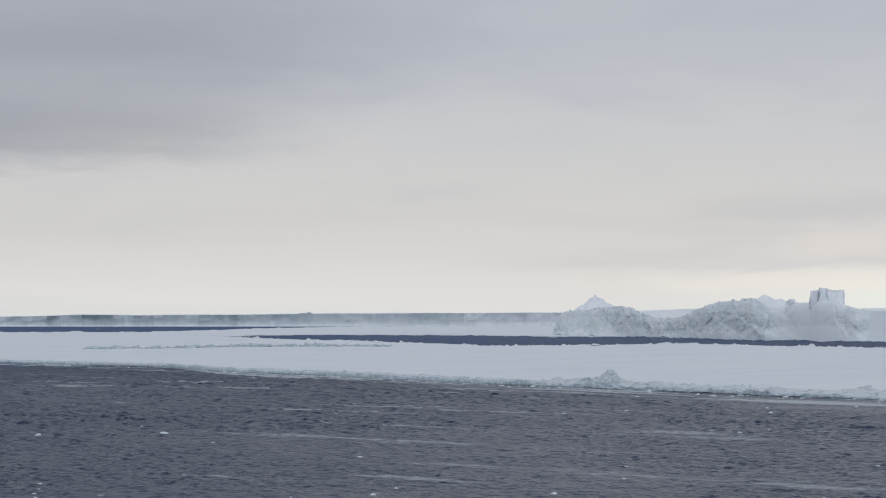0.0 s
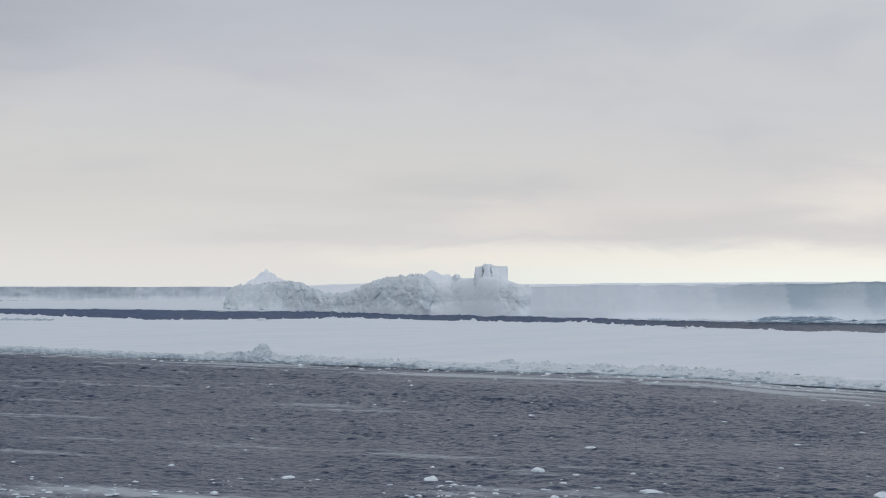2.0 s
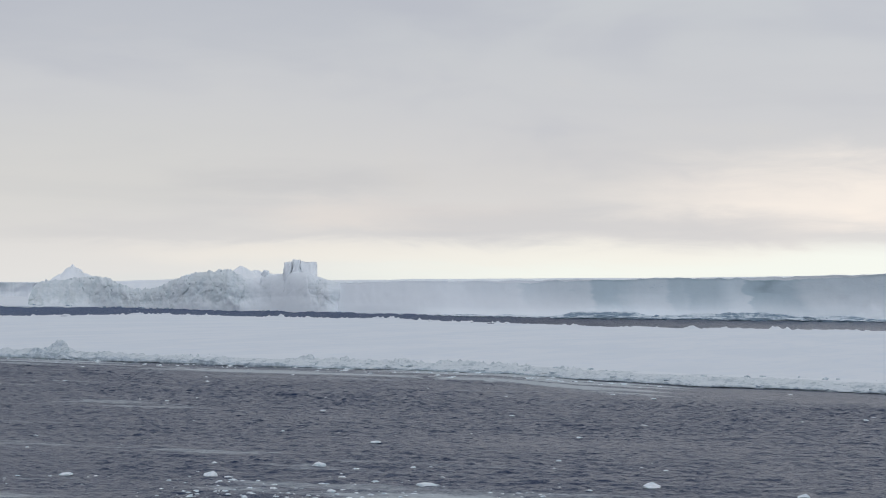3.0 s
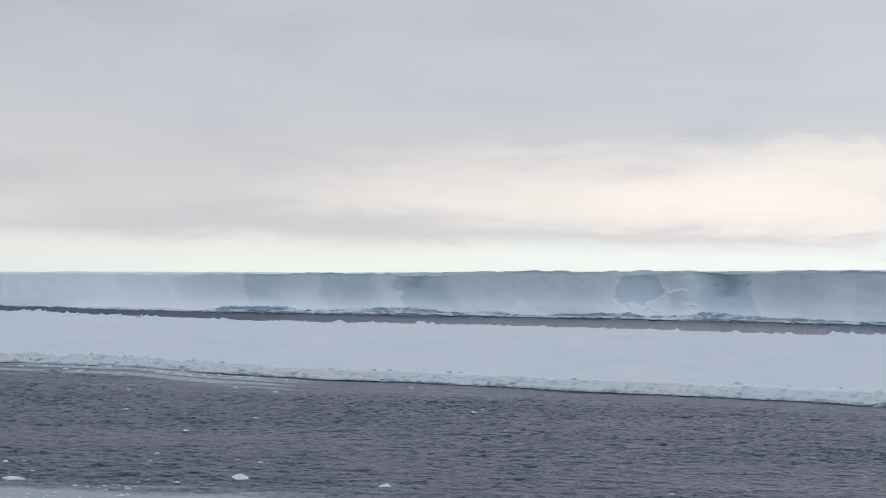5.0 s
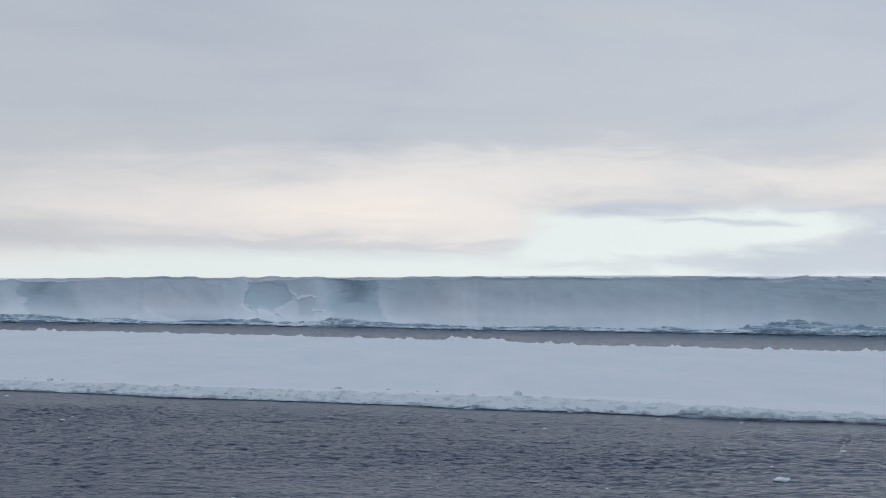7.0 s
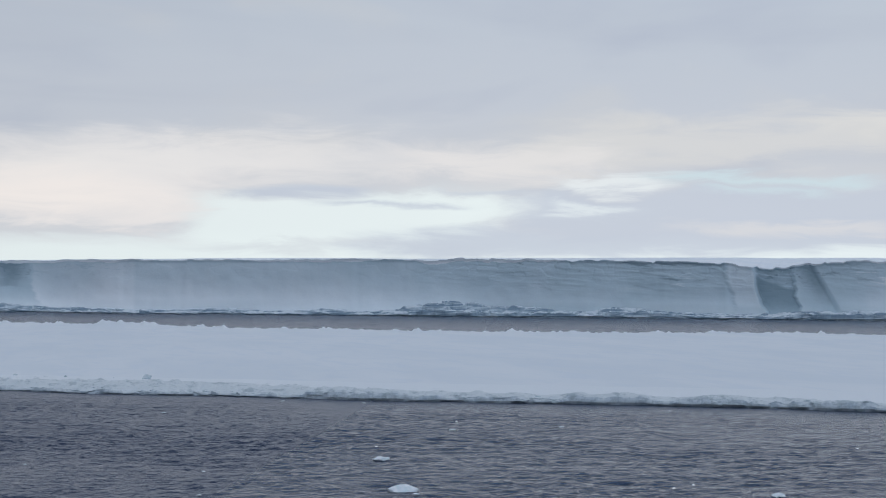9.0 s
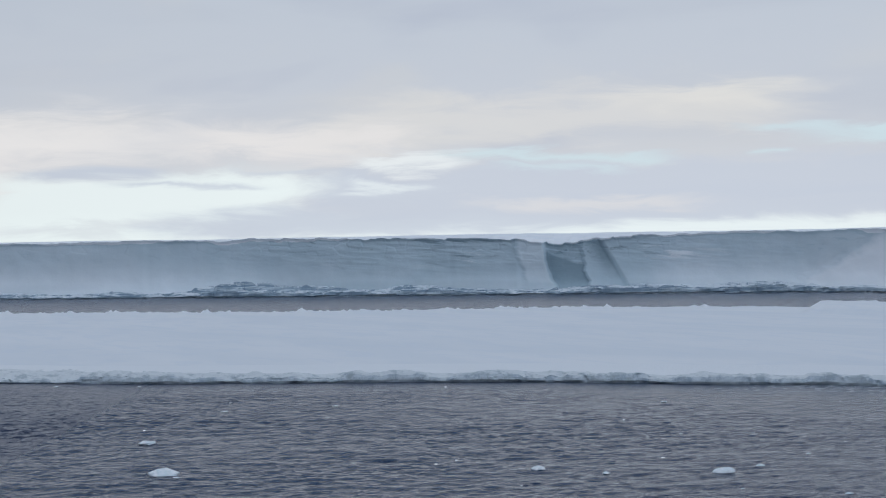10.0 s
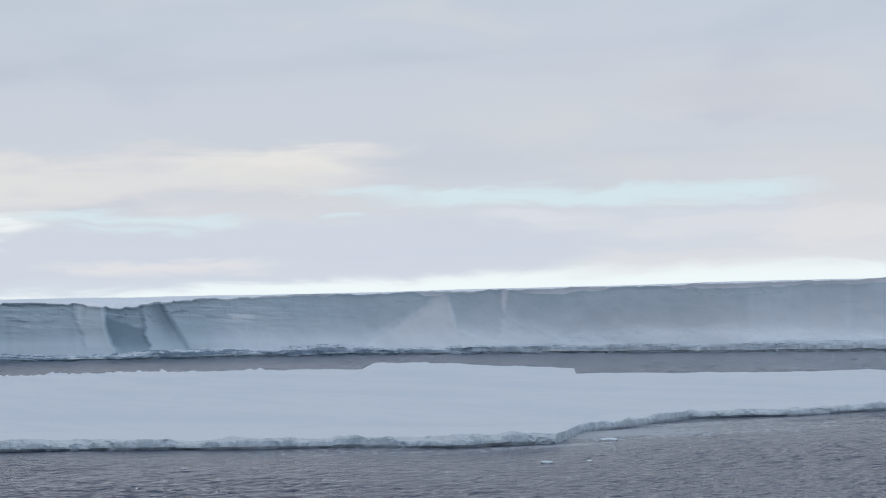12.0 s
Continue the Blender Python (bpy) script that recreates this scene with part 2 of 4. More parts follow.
FOOT, g, b = material("blue_refrozen_ice")
geo = g.node("ShaderNodeNewGeometry")
where = geo.outputs["Position"]
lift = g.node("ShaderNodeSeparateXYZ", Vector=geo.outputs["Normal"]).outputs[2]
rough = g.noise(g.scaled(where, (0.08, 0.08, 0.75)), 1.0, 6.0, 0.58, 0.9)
# dark streaks in the blue ice stand in for shaded cavities
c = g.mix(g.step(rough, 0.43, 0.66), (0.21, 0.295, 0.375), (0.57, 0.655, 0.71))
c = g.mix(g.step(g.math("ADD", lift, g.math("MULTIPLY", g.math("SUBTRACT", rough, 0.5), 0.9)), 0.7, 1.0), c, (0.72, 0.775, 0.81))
dust = g.node("ShaderNodeAttribute")
dust.attribute_name = "dust"
c = g.mix(g.step(g.math("ADD", dust.outputs["Fac"], g.math("SUBTRACT", rough, 0.5)), 0.1, 0.7), c, (0.64, 0.705, 0.755))
g.put(b.inputs["Base Color"], c)
b.inputs["Roughness"].default_value = 0.5
g.put(b.inputs["Normal"], g.bump(rough, 0.7, 0.6))

CHUNK, g, b = material("floating_white_ice")
where = g.node("ShaderNodeNewGeometry").outputs["Position"]
rough = g.noise(where, 2.5, 6.0)
g.put(b.inputs["Base Color"], g.mix(g.step(rough, 0.35, 0.65), (0.66, 0.76, 0.80), (0.88, 0.90, 0.92)))
b.inputs["Roughness"].default_value = 0.45
g.put(b.inputs["Normal"], g.bump(rough, 0.6, 0.15))

WATER, g, b = material("cold_sea_water")
where = g.node("ShaderNodeNewGeometry").outputs["Position"]
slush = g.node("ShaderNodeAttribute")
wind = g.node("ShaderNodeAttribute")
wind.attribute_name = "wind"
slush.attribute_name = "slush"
chop = g.noise(g.scaled(where, (0.8, 1.3, 0.5)), 1.0, 5.0, 0.6)
ripple = g.noise(g.scaled(where, (2.2, 2.0, 1.0)), 1.0, 3.0, 0.6)
speck = g.noise(where, 0.8, 5.0, 0.7)
film = g.step(g.math("ADD", slush.outputs["Fac"], g.math("MULTIPLY", g.math("SUBTRACT", speck, 0.5), 0.9)), 0.35, 0.85)
# far water: bluer base and weaker mirror stand in for what distant waves reflect
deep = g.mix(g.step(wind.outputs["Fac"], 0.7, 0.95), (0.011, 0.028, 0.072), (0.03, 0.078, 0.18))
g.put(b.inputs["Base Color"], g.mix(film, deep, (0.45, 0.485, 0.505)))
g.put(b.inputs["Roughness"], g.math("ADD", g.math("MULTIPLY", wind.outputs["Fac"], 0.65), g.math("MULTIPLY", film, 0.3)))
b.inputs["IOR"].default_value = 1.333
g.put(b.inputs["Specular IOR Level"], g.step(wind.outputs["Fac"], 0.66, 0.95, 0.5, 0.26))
g.put(b.inputs["Normal"], g.bump(ripple, 0.9, 0.24, g.bump(chop, 0.7, 0.30)))


# ---------------------------------------------------------------- form helpers
def lattice(x, y, z, seed):
    """Hashed random value at integer places."""
    h = (x * 374761393 + y * 668265263 + z * 2147483647 + seed * 144269) & 0x7FFFFFFF
    h = ((h ^ (h >> 13)) * 1274126177) & 0x7FFFFFFF
    return ((h ^ (h >> 16)) & 0xFFFF) / 65535.0


def vnoise(x, y, seed=0):
    """Smooth random values of -1 to 1 over a plane, for arrays."""
    x, y = np.broadcast_arrays(np.asarray(x, float), np.asarray(y, float))
    i, j = np.floor(x).astype(np.int64), np.floor(y).astype(np.int64)
    u, v = x - i, y - j
    u, v = u * u * u * (u * (6 * u - 15) + 10), v * v * v * (v * (6 * v - 15) + 10)
    a, b2, c2, d = (lattice(i + p, j + q, 0, seed) for p, q in ((0, 0), (1, 0), (0, 1), (1, 1)))
    return 2 * ((a * (1 - u) + b2 * u) * (1 - v) + (c2 * (1 - u) + d * u) * v) - 1


def fbm(x, y, octaves=4, seed=0, gain=0.5):
    total, amp = 0, 1.0
    for k in range(octaves):
        total = total + amp * vnoise(np.asarray(x) * 2.03 ** k + 17.3 * k, np.asarray(y) * 2.03 ** k - 9.1 * k, seed + k)
        amp *= gain
    return total


def ridged(x, y, octaves=4, seed=0):
    total, amp = 0, 0.6
    for k in range(octaves):
        total = total + amp * (1 - 2 * np.abs(vnoise(np.asarray(x) * 2.1 ** k + 5.7 * k, np.asarray(y) * 2.1 ** k + 3.3 * k, seed + k)))
        amp *= 0.5
    return total


def cells(x, y, seed=0):
    """Broken blocks over a plane, for arrays: a random value of -1 to 1 for each block, and how near its joint lies (1 at the joint)."""
    x, y = np.broadcast_arrays(np.asarray(x, float), np.asarray(y, float))
    i, j = np.floor(x).astype(np.int64), np.floor(y).astype(np.int64)
    first, second, value = np.full(x.shape, 9.0), np.full(x.shape, 9.0), np.zeros(x.shape)
    for p in (-1, 0, 1):
        for q in (-1, 0, 1):
            cx, cy = i + p + lattice(i + p, j + q, 1, seed), j + q + lattice(i + p, j + q, 2, seed)
            d = np.hypot(x - cx, y - cy)
            nearer = d < first
            second = np.where(nearer, first, np.minimum(second, d))
            value = np.where(nearer, 2 * lattice(i + p, j + q, 3, seed) - 1, value)
            first = np.where(nearer, d, first)
    return value, 1 - np.clip((second - first) / 0.22, 0, 1)


def blur(rows, n):
    """Each row eased along its length."""
    bell = np.hanning(n + 2)
    return np.array([np.convolve(np.pad(r, n // 2 + 1, mode="edge"), bell / bell.sum(), "same")[n // 2 + 1:len(r) + n // 2 + 1] for r in rows])


def smooth(v, lo, hi):
    t = np.clip((np.asarray(v, float) - lo) / (hi - lo), 0, 1)
    return t * t * (3 - 2 * t)


def along(b, *pairs):
    """A line through (bearing, value) pairs."""
    return np.interp(b, [p[0] for p in pairs], [p[1] for p in pairs])


def polar(b, d):
    a = np.radians(b)
    return d * np.sin(a), d * np.cos(a)


def linked(name, mesh, mat, parent=None, label=""):
    ob = new(name, mesh)
    if mat and not mesh.materials:
        mesh.materials.append(mat)
    ob.parent = parent
    return tagged(ob, label)


def grid(name, x, y, z, mat, parent=None, label="", attribute=None, faceted=False):
    """A sheet from three arrays of one shape."""
    rows, cols = x.shape
    co = np.stack([x, y, z], -1).reshape(-1, 3)
    i = np.arange(rows * cols).reshape(rows, cols)
    quads = np.stack([i[:-1, :-1], i[:-1, 1:], i[1:, 1:], i[1:, :-1]], -1).reshape(-1, 4)
    mesh = bpy.data.meshes.new(name)
    mesh.vertices.add(len(co))
    mesh.vertices.foreach_set("co", co.ravel())
    mesh.loops.add(quads.size)
    mesh.loops.foreach_set("vertex_index", quads.ravel().astype(np.int32))
    mesh.polygons.add(len(quads))
    mesh.polygons.foreach_set("loop_start", np.arange(0, quads.size, 4, dtype=np.int32))
    mesh.polygons.foreach_set("use_smooth", np.full(len(quads), not faceted))
    mesh.update()
    mesh.validate()
    if attribute:
        key, values = attribute
        mesh.attributes.new(key, "FLOAT", "POINT").data.foreach_set("value", np.asarray(values, np.float32).ravel())
    return linked(name, mesh, mat, parent, label)


def part(name, bm, mat, parent, label=""):
    mesh = bpy.data.meshes.new(name)
    bm.to_mesh(mesh)
    bm.free()
    return linked(name, mesh, mat, parent, label)


def ice_lump(seed, flat=0.6, detail=2, jag=0.28):
    """A broken, uneven lump of ice about one metre across, base at zero."""
    rnd = random.Random(seed)
    bm = bmesh.new()
    bmesh.ops.create_icosphere(bm, subdivisions=detail, radius=0.5)
    shift = Vector((rnd.uniform(0, 50), rnd.uniform(0, 50), rnd.uniform(0, 50)))
    for v in bm.verts:
        p = v.co.copy()
        k = 1 + jag * noise.noise(p * 3.1 + shift) + 0.6 * jag * noise.noise(p * 7.0 + shift)
        v.co = Vector((p.x * k, p.y * k * 0.8, max(p.z * k * flat * (1 + 0.7 * noise.noise(p * 2.2 - shift)), -0.16)))
    for v in bm.verts:
        v.co.z += 0.05
    return bm


# ---------------------------------------------------------------- the lie of the ice, by bearing (degrees) and distance (metres)
def near_edge(b):
    return along(b, (-62, 980), (-48.8, 684), (-43.6, 601), (-41.8, 545), (-38, 498), (-34.3, 444), (-31, 418), (-28.5, 398), (-25.5, 378), (-22.6, 368),
                 (-17, 346), (-14.7, 325), (-11.2, 305), (-8.3, 300), (-3.4, 281), (2, 271), (7.3, 259), (13.5, 250), (18.7, 248), (24.5, 246),
                 (30.7, 246), (37.2, 243), (39.5, 245), (40.02, 246.5), (40.14, 268), (41.1, 279), (42.5, 299), (45.2, 307), (47.5, 324), (53, 395), (62, 500))


def far_edge(b):
    return along(b, (-62, 2500), (-48.8, 2300), (-44, 2250), (-42.9, 1900), (-42.2, 1572), (-39.8, 1341), (-37.1, 1200), (-34.4, 1040), (-31.5, 1065), (-28.4, 1128),
                 (-25.3, 1035), (-22.2, 985), (-19.8, 901), (-15.3, 797), (-12, 756), (-7.6, 742), (-4.1, 707), (-0.6, 672), (4.1, 640), (6.6, 603),
                 (10.7, 582), (15, 576), (20, 574), (24, 594), (29.8, 578), (36.7, 552), (37.05, 499), (40, 488), (46, 490), (62, 520))


def strip_near(b):
    return along(b, (-44.4, 2350), (-43.2, 1950), (-42.2, 1640), (-41.3, 1830), (-39, 1920), (-36, 1880), (-32.3, 1715), (-20, 1700))


def strip_far(b):
    return along(b, (-44.4, 2400), (-43.2, 2560), (-42.3, 2800), (-40.5, 3500), (-38, 4200), (-33, 4400), (-20, 4400))


def berg_foot(b):
    return along(b, (-32.3, 1850), (-30, 1690), (-27.7, 1530), (-25.4, 1440), (-22.9, 1320), (-20.3, 1200), (-15.6, 1080), (-9.5, 1030), (-4.5, 1005),
                 (0.7, 955), (2.3, 925), (9, 907), (15.4, 890), (22, 888), (29, 885), (35, 846), (40.4, 808), (44.7, 794), (64, 800))


# ---------------------------------------------------------------- sea
def build_sea():
    bear = np.concatenate([np.linspace(-180, -56, 30), np.arange(-54, 54, 0.105), np.linspace(57, 180, 30)])
    fine_bear = np.arange(-190, 190, 0.25)
    ease = np.hanning(65)
    eased = np.convolve(near_edge(fine_bear), ease / ease.sum(), "same")
    near = (np.interp(bear, fine_bear, eased) + 26)[None, :]
    far = np.maximum(far_edge(bear)[None, :] - 8, near + 20)
    grow = lambda a, b, n: a * (b / a) ** np.linspace(0, 1, n, endpoint=False)[:, None]
    # rows lie densest on the open water before the floe, and few run under it
    dist = np.concatenate([np.linspace(0, 105, 12)[:, None] + 0 * near, grow(113.0 + 0 * near, near, 600), grow(near, far, 14), grow(far, 1.9 * far, 80), grow(1.9 * far, 9000.0 + 0 * far, 40)])
    x, y = polar(bear[None, :], dist)
    calm = smooth(dist, 900, 480) * smooth(np.abs(bear), 60, 54)[None, :] * smooth(dist, 100, 130)
    gust = 1.15 + 0.38 * fbm(x / 45, y / 30, 3, 35)
    warp = 0.8 * vnoise(x / 7, y / 7, 39)
    # wind waves of two sizes over a low swell
    z = gust * (0.038 * fbm(x / 2.3 + warp, y / 1.5 + 0.5 * warp, 2, 11, 0.55) + 0.032 * fbm(x / 1.2 - warp, y / 1.0 + warp, 2, 12, 0.6)) * along(dist, (110, 2.3), (170, 1.7), (260, 1.1)) * smooth(dist, 420, 240)
    z = z + 0.08 * fbm(x / 4.0, y / 3.0, 3, 36, 0.65) * smooth(dist, 240, 420) + 0.08 * vnoise(x / 14, y / 9, 31)
    # short chop, coarser but as steep farther out
    i, j = np.arange(len(dist))[:, None] * 0.5, np.arange(len(bear))[None, :] * 0.42
    gap = np.gradient(dist, axis=0)
    fine = gust * np.minimum(along(dist, (0, 0.13), (160, 0.13), (260, 0.215)) * gap, 0.28) * (0.85 * vnoise(i * 0.94, j * 1.1, 33) + 0.62 * (2 * lattice(np.arange(len(dist))[:, None], np.arange(len(bear))[None, :], 0, 34) - 1))
    z = z + fine * along(bear, (15, 1), (32, 0.6))[None, :] * smooth(dist, 640, 480)
    chop = np.minimum(0.14 * gap, 0.9) * (vnoise(i * 0.9, j, 33) + 0.5 * (2 * lattice(np.arange(len(dist))[:, None], np.arange(len(bear))[None, :], 0, 32) - 1))
    chop = chop * smooth(bear, -6, -20)[None, :] + chop * 0.36 * smooth(bear, -20, -6)[None, :]
    off = near_edge(bear)[None, :] - dist
    lee = smooth(np.abs(off), 0, 45)
    # slush drifts off the ice edge and in a tongue across the open water
    band = smooth(off, 75, 4) * smooth(off, -6, 0) * smooth(bear, -9, -13)[None, :] * (along(bear, (-50, 0.66), (-28, 0.74), (-24, 0.80), (-13, 0.78), (-5, 0.4))[None, :] + 0.6 * fbm(x / 34 + 0.02 * off, off / 5.5, 4, 41))
    band = band * (1 - 0.9 * smooth(np.abs(vnoise(x / 70, off / 8, 46) + 0.15 * vnoise(x / 9, off / 3, 47)), 0.07, 0.02))
    tongue = np.exp(-((dist - along(bear, (-52, 152), (-30, 141), (-12, 131), (0, 126))[None, :]) / 13.0) ** 2) * smooth(bear, 4, -14)[None, :]
    tongue = tongue * (0.38 + 0.5 * fbm(x / 18, y / 5, 4, 43))
    # pale patch on the right: sheen of calm water, painted as slush
    patch = np.exp(-(((x - 180) / 75) ** 2 + ((y - 200) / 42) ** 2)) * (0.6 + 0.2 * fbm(x / 22, y / 6, 3, 48))
    streaks = smooth(fbm(x / 40, y / 7, 5, 45, 0.6), 0.45, 1.2) * along(bear, (-60, 0.75), (-20, 0.6), (-8, 0.25), (60, 0.15))[None, :]
    slush = np.clip(np.maximum.reduce([band, tongue, patch, streaks]), 0, 1) * smooth(dist, 100, 120)
    z = z * calm * (0.35 + 0.65 * lee) * (1 - 0.6 * slush) * along(bear, (-55, 1), (10, 1), (20, 0.95), (30, 0.85), (40, 0.65), (55, 0.5))[None, :]
    inside = (dist > near_edge(bear)[None, :] + 3) & (dist < far_edge(bear)[None, :] - 8)
    inside |= (dist > strip_near(bear)[None, :] + 10) & (dist < strip_far(bear)[None, :] - 20) & (bear > -44.2)[None, :] & (bear < -20)[None, :]
    chop = np.where(inside, 0, chop)
    z = z + chop * smooth(dist, 330, 600) * smooth(dist, 4600, 3800) * smooth(np.abs(bear), 60, 54)[None, :]
    z = np.where(inside, -0.6, z)
    # uneven spacing, so that no rows of the mesh line up
    rows, cols = np.arange(len(dist))[:, None], np.arange(len(bear))[None, :]
    loose = smooth(dist, 113, 125) * smooth(dist, 700, 640) * smooth(np.abs(bear), 53.9, 53)[None, :]
    x, y = polar(bear[None, :] + 0.036 * loose * (2 * lattice(rows, cols, 0, 37) - 1), dist + 0.36 * gap * loose * (2 * lattice(rows, cols, 0, 38) - 1))
    sea = grid("sea", x, y, z, WATER, attribute=("slush", slush))
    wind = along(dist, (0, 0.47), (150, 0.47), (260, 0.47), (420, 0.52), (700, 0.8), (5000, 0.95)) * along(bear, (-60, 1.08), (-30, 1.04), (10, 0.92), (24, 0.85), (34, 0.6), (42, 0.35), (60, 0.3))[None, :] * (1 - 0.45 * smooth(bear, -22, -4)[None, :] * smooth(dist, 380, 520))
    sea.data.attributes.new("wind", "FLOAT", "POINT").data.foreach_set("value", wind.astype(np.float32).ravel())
    tagged(sea, "dark grey wind-rippled polar sea with streaks of slush", "sea", kind="structure")


# ---------------------------------------------------------------- floes
def floe(name, bear, near, far, label, rim_height, thick=0.85, lumps=1.0):
    x0, y0 = polar(bear, near)
    wig = 1.6 * fbm(x0 / 14, y0 / 14, 4, 51) * smooth(near, 900, 500)
    near = near + wig + 0.002 * near * fbm(x0 / 40, y0 / 40, 3, 52)
    far = 1.02 * far + 0.012 * far * fbm(bear * 1.3, 0 * bear, 4, 53)
    width = np.maximum(far - near, 6)
    q = np.array([0.5, 0.35, 0.0, 0.05, 0.2, 0.45, 0.8, 1.2, 1.7, 2.3, 3, 3.8, 4.8, 6, 7.5, 9, 10.5, 12.5, 15, 18, 22, 28, 36, 48, 64, 85, 110])
    f = np.linspace(0, 1, 34)[1:]
    back = np.array([14, 9, 6, 4, 2.5, 1.2, 0.4, 0.0, 0.0])
    rows = [near + np.minimum(k, 0.5 * width) for k in q]
    start, end = near + np.minimum(q[-1], 0.5 * width), far - np.minimum(18, 0.1 * width)
    rows += [start + (end - start) * k for k in f]
    rows += [far - np.minimum(k, 0.08 * width) for k in back]
    d = np.array(rows)
    x, y = polar(bear[None, :], d)
    gone = d - near[None, :]
    left = far[None, :] - d
    reach = along(bear, (-62, 1.0), (9, 1.0), (17, 0.42), (22, 0.3), (62, 0.3))[None, :]
    ridge = rim_height[None, :] * (0.12 + 0.5 * np.clip(0.3 + ridged(x / 6.5, y / 6.5, 4, 61), 0, 2)) * np.exp(-((gone - 2.2 * reach) / (1.5 + 3.5 * reach)) ** 2)
    run = np.cumsum(np.hypot(np.gradient(x0), np.gradient(y0)))[None, :]
    big, joint = cells(run / 5.5 + 0.3 * gone, gone / 2.2, 67)
    small, joint2 = cells(run / 2.1 - 0.2 * gone, gone / 1.0, 68)
    big, joint, small = blur(big, 7), blur(joint, 3), blur(small, 3)
    fade = np.exp(-(gone / (2 + 4 * reach)) ** 2)
    ridge += rim_height[None, :] * fade * (0.38 * big + 0.2 * small - 0.22 * joint - 0.1 * joint2)
    ridge += 0.25 * rim_height[None, :] * np.clip(fbm(x / 3.2, y / 3.2, 4, 62), 0, 2) * np.exp(-(gone / (12 * reach)) ** 2)
    ridge += np.minimum(rim_height, 0.8)[None, :] * (0.6 * np.clip(ridged(x / 3.0, y / 3.0, 3, 60), 0, 2) + 0.3 * np.clip(small, 0, 1)) * np.exp(-(gone / (16 * reach)) ** 2) * smooth(gone, 0.3, 2.5) * (0.4 + 0.6 * reach)
    mound = along(bear, (-34, 1.0), (-25, 1.9), (-9, 1.9), (-3, 1.3), (9, 1.0))[None, :]
    ridge += mound * rim_height[None, :] * np.clip(ridged(x / 3.4, y / 2.4, 3, 58) - 0.1, 0, 2) * np.exp(-((gone - 15 * reach) / (1 + 4 * reach)) ** 2) * smooth(fbm(x / 16, y / 16, 2, 57), -0.5, 0.5) * smooth(reach, 0.35, 0.9)
    swell = 0.05 * fbm(x / 70, y / 70, 2, 63) + 0.04 * fbm(x / 7, y / 7, 3, 64) * np.exp(-(gone / 25) ** 2)
    hump = lumps * (np.clip(fbm(bear * 3.2, 0 * bear, 4, 65) - 0.1, 0, 2) * along(bear, (-44, 2.0), (-30, 1.6), (-22, 1.0), (24, 1.0), (29, 0.25), (60, 0.2)) + (0.5 * np.clip(fbm(bear * 11, 0 * bear, 3, 59), 0, 1) + 1.1 * smooth(bear, -14, -20) * np.clip(fbm(bear * 26, 0 * bear, 3, 56), 0, 1)) * along(bear, (22, 1), (29, 0.3), (60, 0.2)))[None, :] * np.exp(-(left / 7) ** 2)
    low = 0.5 * smooth(bear, -30, -20) * smooth(bear, 14, 9)
    ridge = ridge * (1 - low[None, :] * smooth(gone, 6, 1)) - thick * low[None, :] * smooth(gone, 10, 0)
    z = thick + ridge + swell + 0.5 * hump * (0.4 + np.clip(fbm(x / 5, y / 5, 3, 66) + 0.5, 0, 2))
    face = np.array([-1.2, -0.02, 0.28, 0.52, 0.78, 0.95])
    for k in range(2, 6):
        z[k] = np.minimum(z[k], face[k] * z[6] / 1.0)
    z[0], z[1] = -1.2, -0.05
    z[-1] = -1.2
    shove = (0.5 * big + 0.3 * small + 0.2 * joint) * np.minimum(rim_height, 1)[None, :]
    shove[0] = shove[1]
    x, y = polar(bear[None, :], d + shove * fade)
    return x, y, z, near, far


